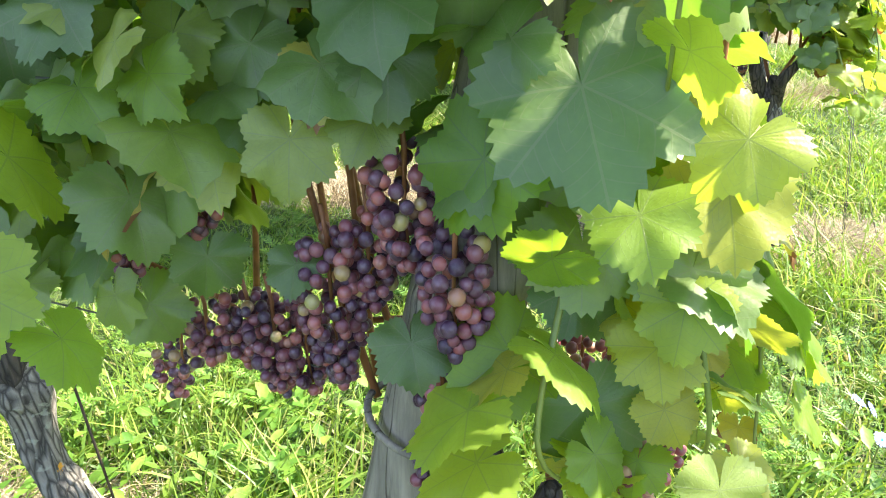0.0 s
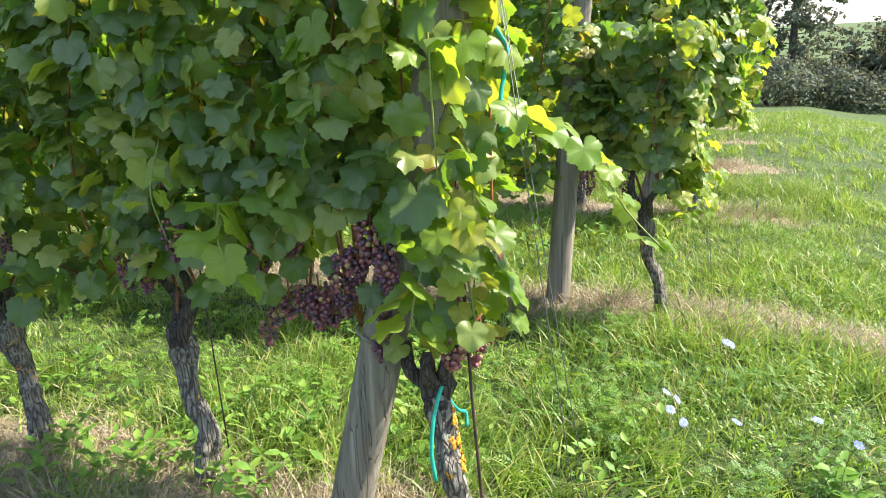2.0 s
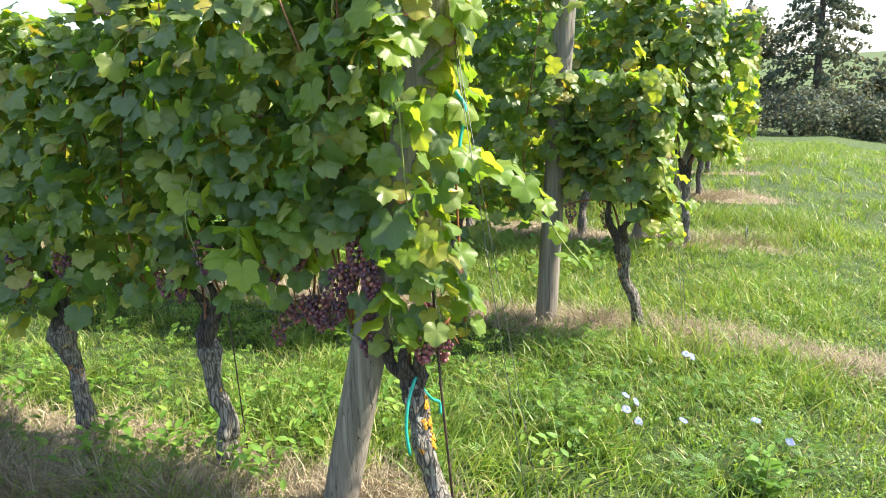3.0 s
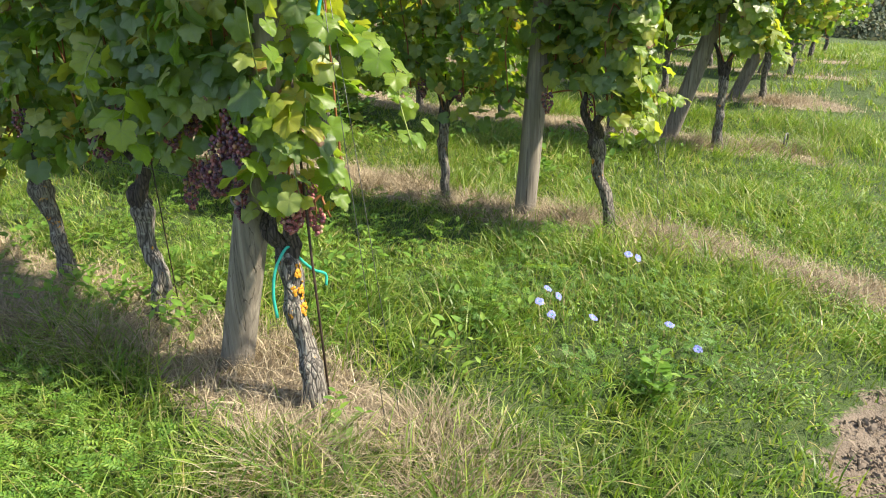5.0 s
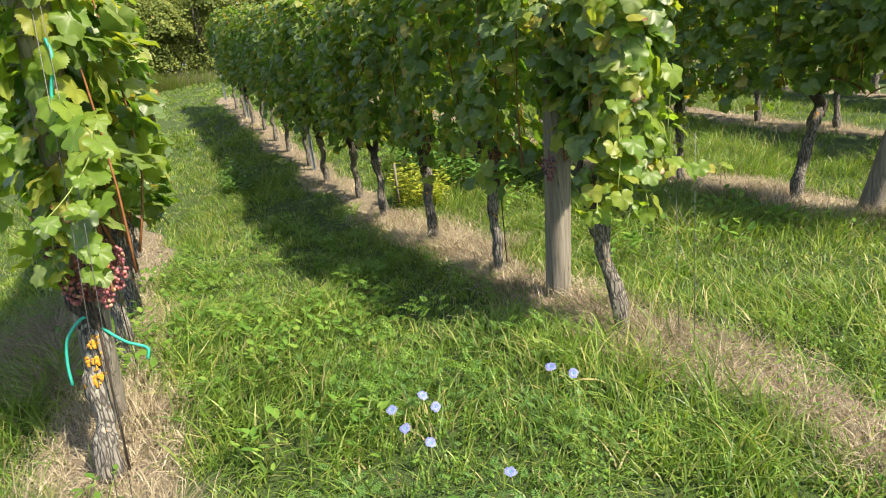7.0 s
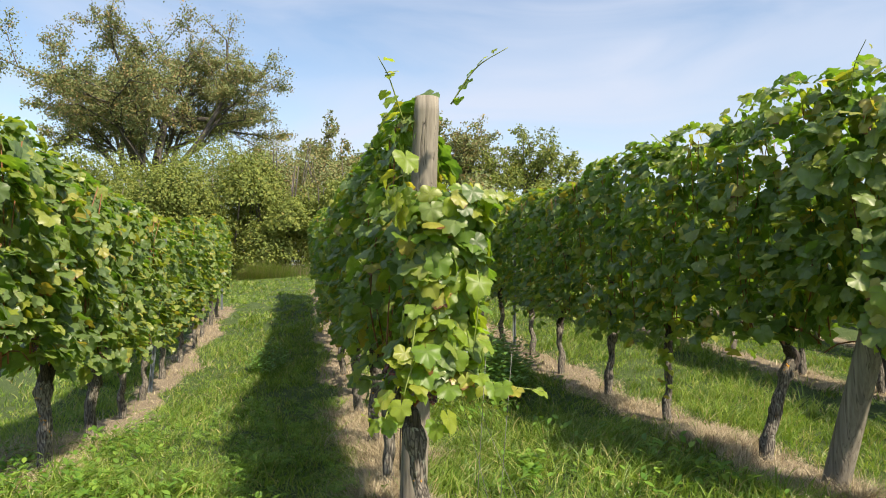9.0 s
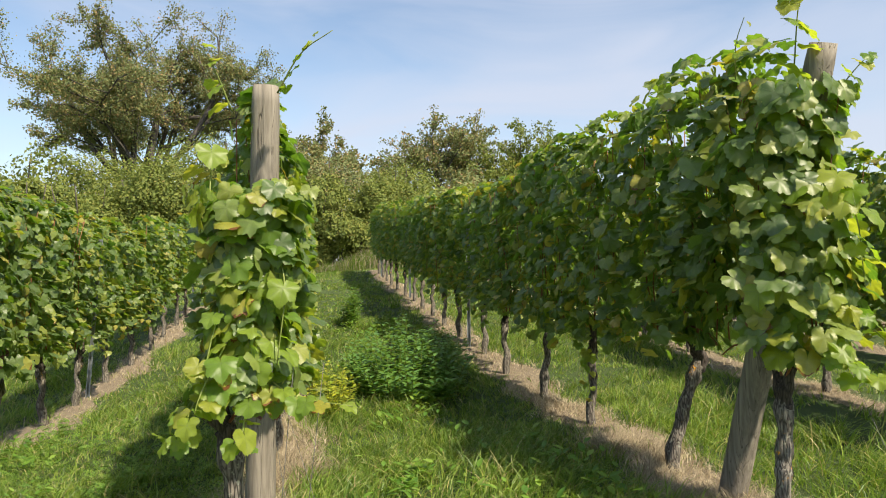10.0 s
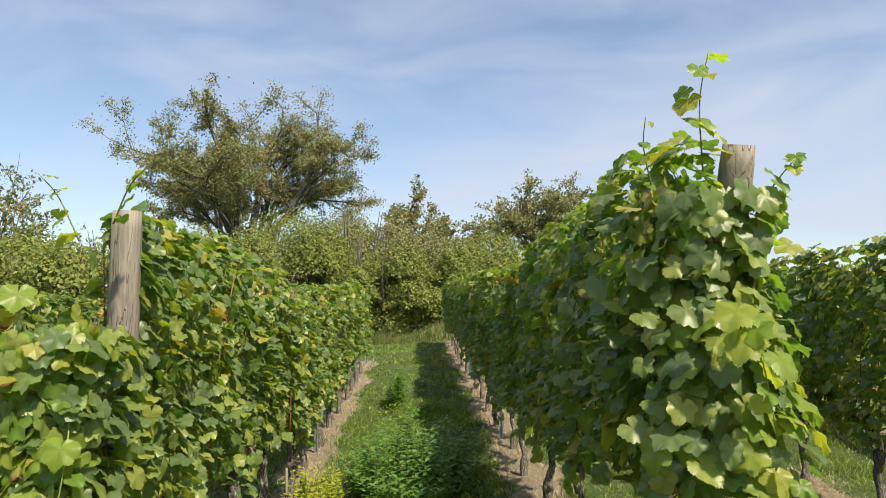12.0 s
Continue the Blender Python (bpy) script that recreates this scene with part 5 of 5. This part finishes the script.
# ---- posts, rods, wires ----
def wooden_post(foot, top, radius, label, seed):
    base = tagged(new("wooden_post"), label, "post", "wooden end posts")
    base.location = (foot[0], foot[1], float(gz(foot[0], foot[1])))
    d = Vector(top) - Vector(base.location)
    n = 30
    pts = [(d.x * t, d.y * t, -0.1 + (d.z + 0.1) * t) for t in np.linspace(0, 1, n)]
    rad = radius * (1.06 - 0.12 * np.linspace(0, 1, n))
    rad[-1] *= 0.93
    part("shaft", tube(pts, rad, 28, 0.05, seed, True, 1.0), M_POST, base)
    return base


PA = wooden_post((-0.01, 0.52), (0.20, -0.05, 2.25), 0.066, "grey weathered wooden post at the row end", 3)
PB = wooden_post((2.325, 0.53), (2.39, 0.38, 2.15), 0.067, "grey cracked wooden post rising above the leaves", 5)
PC = wooden_post((4.80, 0.57), (4.92, -0.12, 2.30), 0.069, "brown-grey leaning wooden post inside the leaves", 7)
PD = wooden_post((7.18, 0.74), (7.45, -0.1, 2.25), 0.068, "brown-grey leaning wooden post at the row end", 9)
for q, key in enumerate("efg"):
    wooden_post((ROWS[key], FRONT[key] + 0.5), (ROWS[key] + 0.2, FRONT[key] - 0.25, 2.3), 0.066, "leaning wooden post at a far row end", 11 + q)


def steel_post(x, y, lean=0.0):
    base = tagged(new("steel_post"), "thin galvanised steel trellis post", "post", "steel trellis posts")
    base.location = (x, y, float(gz(x, y)))
    bm = bmesh.new()
    prof = [(-0.025, -0.015), (-0.012, -0.015), (-0.008, 0.012), (0.008, 0.012), (0.012, -0.015), (0.025, -0.015), (0.025, -0.012), (0.014, -0.012), (0.010, 0.015), (-0.010, 0.015), (-0.014, -0.012), (-0.025, -0.012)]
    lo = [bm.verts.new((a, b, -0.1)) for a, b in prof]
    hi = [bm.verts.new((a + lean * 1.9, b, 1.9)) for a, b in prof]
    for i in range(12):
        bm.faces.new((lo[i], lo[(i + 1) % 12], hi[(i + 1) % 12], hi[i]))
    part("profile", bm, M_STEEL, base)
    return base


for x, y, lean in ((-0.02, 6.1, 0.09), (2.34, 6.75, 0.0), (4.74, 6.5, 0.01), (7.2, 6.6, 0.02), (0.0, 11.9, 0.03), (2.33, 12.6, 0.01), (4.8, 12.4, 0.0),
                   (7.24, 12.5, 0.0), (9.6, 6.8, 0.0), (2.33, 16.4, 0.0), (4.8, 18.3, 0.0), (0.02, 13.9, 0.0)):
    steel_post(x, y, lean)


def wire(points, radius, name, mat, label, category, seg=5):
    ob = part(name, tube(points, [radius] * len(points), seg), mat)
    return tagged(ob, label, category)


for key in "abcd":
    x = ROWS[key] + 0.03
    for h in (0.78, 1.15, 1.55, 1.95):
        ys = np.linspace(FRONT[key] + 0.42, ROW_END[key], 24)
        wire([(x, y, float(gz(x, y)) + h) for y in ys], 0.0016, "trellis_wire", M_WIRE, "thin steel trellis wire along the vines", "wire")

# rods, ties and straps on the near vines
wire([(0.075, 0.0, -0.05), (0.10, 0.05, 0.6), (0.12, 0.08, 1.25)], 0.005, "vine_rod", M_RUST, "thin dark ribbed rod beside a vine trunk", "rod", 7)
wire([(0.10, 1.07, 0.0), (0.10, 1.08, 1.0)], 0.003, "vine_rod", M_RUST, "thin dark rod beside a vine trunk", "rod", 6)
wire([(2.36, 1.2, 0.0), (2.37, 1.2, 0.9)], 0.004, "vine_rod", M_RUST, "thin dark rod beside a vine trunk", "rod", 6)
wire([(2.50, 3.72, 0.0), (2.50, 3.72, 0.42)], 0.012, "wooden_stake", M_POST, "short thin wooden stake beside the yellow weed", "stake", 7)
wire(spline([(0.061 + 0.0685 * math.cos(a), 0.326 + 0.0685 * math.sin(a), 0.765 - 0.0065 * math.cos(a) + 0.024 * math.sin(a)) for a in np.linspace(0, 6.25, 16)], 48), 0.005, "tie_withe", M_POST, "grey dried withe wound round the wooden post", "tie", 7)
wire(spline([(0.08, 0.13, 0.63), (0.035, 0.12, 0.625), (-0.02, 0.115, 0.565), (-0.042, 0.115, 0.475), (-0.045, 0.105, 0.385)], 24), 0.006, "tie_strap", M_STRAP, "turquoise plastic tie round the vine head", "strap", 7)
wire(spline([(0.085, 0.12, 0.60), (0.115, 0.13, 0.555), (0.17, 0.132, 0.495), (0.235, 0.14, 0.45), (0.228, 0.134, 0.405)], 20), 0.006, "tie_strap", M_STRAP, "turquoise plastic tie ends beside the vine", "strap", 7)
wire(spline([(0.18, -0.02, 1.62), (0.19, -0.05, 1.56), (0.16, -0.04, 1.45), (0.15, -0.05, 1.36)], 16), 0.006, "tie_strap", M_STRAP, "turquoise tie hanging among the leaves", "strap", 7)
wire([(0.18, 0.0, 1.95), (0.14, -0.12, 1.2), (0.05, -0.33, -0.02)], 0.0014, "hanging_wire", M_WIRE, "thin guy wire from the post to the ground", "wire")
wire([(0.20, 0.0, 1.9), (0.17, -0.14, 1.1), (0.10, -0.36, -0.02)], 0.0014, "hanging_wire", M_WIRE, "thin guy wire from the post to the ground", "wire")
wire([(2.38, -0.05, 1.0), (2.47, -0.3, 0.5), (2.56, -0.5, -0.02)], 0.001, "guy_wire", M_WIRE, "thin guy wire running to the ground", "wire")
wire([(2.40, -0.05, 1.0), (2.6, -0.35, 0.4), (2.72, -0.5, -0.02)], 0.001, "guy_wire", M_WIRE, "thin guy wire running to the ground", "wire")
wire([(4.92, -0.1, 1.0), (5.0, -0.36, 0.4), (5.05, -0.5, -0.02)], 0.0012, "guy_wire", M_WIRE, "thin guy wire running to the ground", "wire")
wire(spline([(5.02 + 0.06 * math.cos(a), -0.42, 0.08 + 0.07 * math.sin(a)) for a in np.linspace(-1.5, 4.6, 12)], 30), 0.006, "ground_anchor", M_WIRE, "bent iron ring of a ground anchor", "anchor", 7)
wire(spline([(0.075 + 0.016 * math.cos(a), 1.18, 1.16 + 0.03 * math.sin(a)) for a in np.linspace(0, 6.0, 10)], 24), 0.003, "wire_clip", M_CLIP, "pale plastic clip on the trellis wire", "clip", 6)


def row_tag(x, y, z):
    """A small bevelled plate hanging on a wire loop."""
    base = tagged(new("row_tag"), "small dark grey tag hanging in the vine leaves", "tag")
    base.location = (x, y, z)
    bm = bmesh.new()
    bmesh.ops.create_cube(bm, size=1.0, matrix=Matrix.Diagonal((0.028, 0.003, 0.055, 1)))
    bmesh.ops.bevel(bm, geom=bm.edges[:], offset=0.001, segments=2, affect="EDGES")
    part("plate", bm, M_STEEL, base)
    part("loop", tube([(0, 0, 0.026), (0.004, 0.01, 0.05), (0.0, 0.03, 0.07)], [0.001] * 3, 5), M_WIRE, base)


row_tag(2.42, -0.26, 0.93)
for x, dx in ((2.62, 0.05), (2.51, 0.04)):
    wire([(x, -0.26, 0.95), (x - dx, -0.30, 0.55), (x - 2.4 * dx, -0.36, -0.02)], 0.0014, "tie_string", M_WIRE, "thin grey string hanging from the leaves to the ground", "string")


# ---- hedge and trees ----
def leaf_blob(r, centre, radii, n, size):
    """Leaves over an uneven rounded mass, denser on its outside."""
    d = unit(r.normal(0, 1, (n, 3)))
    d[:, 2] = np.abs(d[:, 2]) * 1.0 - 0.25
    lump = 1 + 0.22 * np.sin(5 * d[:, 0] + 4 * d[:, 2] + centre[0]) * np.sin(6 * d[:, 1] + centre[1]) + 0.12 * np.sin(11 * d[:, 0] + 9 * d[:, 2])
    q = r.uniform(0.62, 1.05, n) * lump
    pos = np.array(centre) + d * q[:, None] * np.array(radii)
    nor = d + r.normal(0, 0.55, (n, 3)) + np.array([0, 0, 0.35])
    return pos, frames_of(nor, r.normal(0, 1, (n, 3))), r.uniform(0.6, 1.3, n) * size


def bush(x, y, w, h, n, seed, size=0.2, mat=None, label="tall tangled hedge bush behind the vineyard"):
    r = np.random.default_rng(seed)
    base = tagged(new("hedge_bush"), label, "bush", "hedge behind the vineyard")
    base.location = (x, y, float(gz(x, y)))
    P, R, S = [], [], []
    for k in range(7):
        c = (r.uniform(-0.6, 0.6) * w, r.uniform(-0.4, 0.4) * w, (0.06 + 0.60 * k / 6) * h)
        p, q, s = leaf_blob(r, c, (w * r.uniform(0.35, 0.55), w * r.uniform(0.35, 0.5), h * r.uniform(0.26, 0.40)), n // 7, size)
        P.append(p), R.append(q), S.append(s)
    st = []
    for k in range(6):
        a = r.uniform(0, 6.28)
        st.append(tube(spline([(0.2 * math.cos(a), 0.2 * math.sin(a), -0.1), (0.3 * w * math.cos(a), 0.3 * w * math.sin(a), h * 0.4), (0.45 * w * math.cos(a), 0.45 * w * math.sin(a), h * 0.8)], 6), np.linspace(0.06, 0.015, 6), 6))
    tagged(part("stem_mass", join(st), M_TREEBARK, base), kind="stuff")
    tagged(part("crown", scatter("crown", CHIP, np.vstack(P), np.vstack(R), np.concatenate(S)), mat or M_HEDGE, base), kind="stuff")
    return base


def tree(x, y, height, spread, seed, leaves, size, mat, label, name="tree", trunk=0.35, first=0.28, gaps=0.5):
    """A broad tree: tapered trunk, forking limbs and leaf clumps at the twigs with gaps between."""
    r = np.random.default_rng(seed)
    base = tagged(new(name), label, "tree")
    base.location = (x, y, float(gz(x, y)))
    limbs, twigs = [], []

    def grow(p, d, length, radius, level):
        bend = r.normal(0, 0.22, 3)
        q1 = p + d * length * 0.5 + bend * length * 0.16
        d2 = unit(d + bend * 0.5 + np.array([0, 0, 0.05]))
        q2 = q1 + d2 * length * 0.5
        limbs.append(tube(spline([p, q1, q2], 5), np.linspace(radius, radius * 0.62, 5), 8 if level < 2 else 5, cap=False))
        if level >= 2:
            twigs.append((q2, length))
            twigs.append((q1, length * 0.8))
        if level >= 4:
            return
        for _ in range(3 if level < 3 else 2):
            e = unit(d2 + r.normal(0, 0.62, 3) * np.array([1, 1, 0.75]) + np.array([0, 0, -0.02 if level > 2 else 0.10]))
            grow(q2 if r.uniform() < 0.6 else q1, e, length * r.uniform(0.6, 0.82), radius * r.uniform(0.45, 0.62), level + 1)

    limbs.append(tube(spline([(0, 0, -0.2), (0.1, 0, height * first * 0.5), (0, 0.1, height * first)], 8), np.linspace(trunk * 1.2, trunk * 0.9, 8), 12, 0.12, seed))
    for k in range(6):
        a = 2 * math.pi * k / 6 + r.normal(0, 0.25)
        out = spread / height * r.uniform(0.7, 1.3) * 1.25
        grow(np.array([0, 0, height * first * r.uniform(0.8, 1.0)]), unit(np.array([math.cos(a) * out, math.sin(a) * out, 0.75])), height * 0.25, trunk * 0.5, 0)
    grow(np.array([0, 0, height * first]), np.array([0.05, 0, 1.0]), height * 0.26, trunk * 0.65, 0)
    part("trunk", join(limbs), M_TREEBARK, base, "dark forking trunk and limbs")
    keep = [t for t in twigs if r.uniform() > gaps * 0.35]
    per = max(4, leaves // len(keep))
    P = np.vstack([np.array(c) + r.normal(0, 1, (per, 3)) * np.array([0.30, 0.30, 0.22]) * min(ln, 2.2) * 0.62 for c, ln in keep])
    n = len(P)
    me = scatter("crown", CHIP, P, frames_of(r.normal(0, 1, (n, 3)) + np.array([0, 0, 0.6]), r.normal(0, 1, (n, 3)) + np.array([0, 0, -0.5])), r.uniform(0.6, 1.3, n) * size)
    tagged(part("crown", me, mat, base), kind="stuff")
    return base


def conifer(x, y, height, spread, seed, mat, label):
    r = np.random.default_rng(seed)
    base = tagged(new("conifer"), label, "tree")
    base.location = (x, y, float(gz(x, y)))
    part("trunk", tube([(0, 0, -0.3), (0.05, 0, height * 0.5), (0, 0, height)], [0.28, 0.17, 0.02], 9), M_TREEBARK, base)
    br, P, T = [], [], []
    for k in range(95):
        t = 0.08 + 0.9 * (k / 95)
        a = k * 2.4 + r.normal(0, 0.2)
        ln = spread * (1.05 - t) * r.uniform(0.7, 1.15)
        d = np.array([math.cos(a), math.sin(a), 0])
        p0 = np.array([0, 0, height * t])
        pts = [p0, p0 + d * ln * 0.5 + np.array([0, 0, 0.04 * ln]), p0 + d * ln + np.array([0, 0, -0.18 * ln])]
        br.append(tube(pts, [0.035, 0.022, 0.008], 5, cap=False))
        for s in np.linspace(0.25, 1, 16):
            c = p0 + d * ln * s + np.array([0, 0, -0.18 * ln * s * s])
            for _ in range(5):
                P.append(c + r.normal(0, 0.16, 3) * np.array([1, 1, 0.7]))
                T.append(d * 0.5 + np.array([0, 0, -0.8]) + r.normal(0, 0.5, 3))
    tagged(part("branch_wood", join(br), M_TREEBARK, base), kind="stuff")
    P, T = np.array(P), np.array(T)
    me = scatter("needles", CHIP, P, frames_of(r.normal(0, 1, P.shape), T), r.uniform(0.2, 0.4, len(P)))
    tagged(part("needles", me, mat, base), kind="stuff")
    return base


_r = np.random.default_rng(61)
for i, (x, y, w, h) in enumerate([(-26, 25, 3.6, 4.8), (-21.5, 25, 3.6, 4.6), (-17, 24.5, 3.4, 4.6), (-13.2, 24.5, 3.2, 4.4), (-10, 24, 3.0, 4.3), (-7.3, 24, 2.8, 4.0), (-5.0, 23.8, 2.6, 3.9), (-2.8, 24, 2.5, 4.3), (-0.8, 24.2, 2.5, 4.8),
                                   (1.0, 24, 2.4, 4.9), (2.6, 23.6, 2.1, 3.8), (4.2, 24, 2.1, 3.6), (5.8, 24.8, 2.3, 3.7), (8.0, 27, 2.8, 3.7), (11, 28, 3.0, 3.8), (14.6, 29, 3.4, 4.0), (19, 30, 3.6, 4.2), (23.5, 31, 3.8, 4.2),
                                   (-13, 28, 3.8, 5.6), (-9, 28, 3.8, 5.6), (-5.4, 27.6, 3.4, 5.4), (-2.2, 28, 3.4, 6.2), (0.8, 28, 3.4, 6.6), (3.6, 28.5, 3.2, 5.6), (6.4, 30, 3.4, 5.2), (9.6, 32, 3.6, 5.2), (14, 34, 4.0, 5.4)]):
    seen = -6 < x < 7
    bush(x, y, w, h, 21000 if seen else 7000, 500 + i, 0.105 if seen else 0.18, M_TREE if i in (22, 23, 25) else None)
tree(-7.0, 42.0, 18.5, 12.8, 600, 110000, 0.14, M_TREE, "broad old tree with open crown and browning leaves", trunk=0.5, first=0.24, gaps=0.3)
tree(14.0, 57.0, 14.5, 6.0, 601, 20000, 0.24, M_TREE, "round pale green tree behind the hedge", trunk=0.35)
tree(21.0, 55.0, 13.5, 5.5, 602, 20000, 0.24, M_HEDGE, "dark green tree behind the hedge", trunk=0.35, gaps=0.2)
tree(2.6, 47.0, 10.6, 7.5, 603, 24000, 0.22, M_TREE, "low russet tree rising from the hedge", trunk=0.3)
tree(-20.5, 38.0, 11.0, 4.0, 604, 3500, 0.24, M_TREE, "thin sparse tree with bare twigs", trunk=0.2, gaps=0.9)

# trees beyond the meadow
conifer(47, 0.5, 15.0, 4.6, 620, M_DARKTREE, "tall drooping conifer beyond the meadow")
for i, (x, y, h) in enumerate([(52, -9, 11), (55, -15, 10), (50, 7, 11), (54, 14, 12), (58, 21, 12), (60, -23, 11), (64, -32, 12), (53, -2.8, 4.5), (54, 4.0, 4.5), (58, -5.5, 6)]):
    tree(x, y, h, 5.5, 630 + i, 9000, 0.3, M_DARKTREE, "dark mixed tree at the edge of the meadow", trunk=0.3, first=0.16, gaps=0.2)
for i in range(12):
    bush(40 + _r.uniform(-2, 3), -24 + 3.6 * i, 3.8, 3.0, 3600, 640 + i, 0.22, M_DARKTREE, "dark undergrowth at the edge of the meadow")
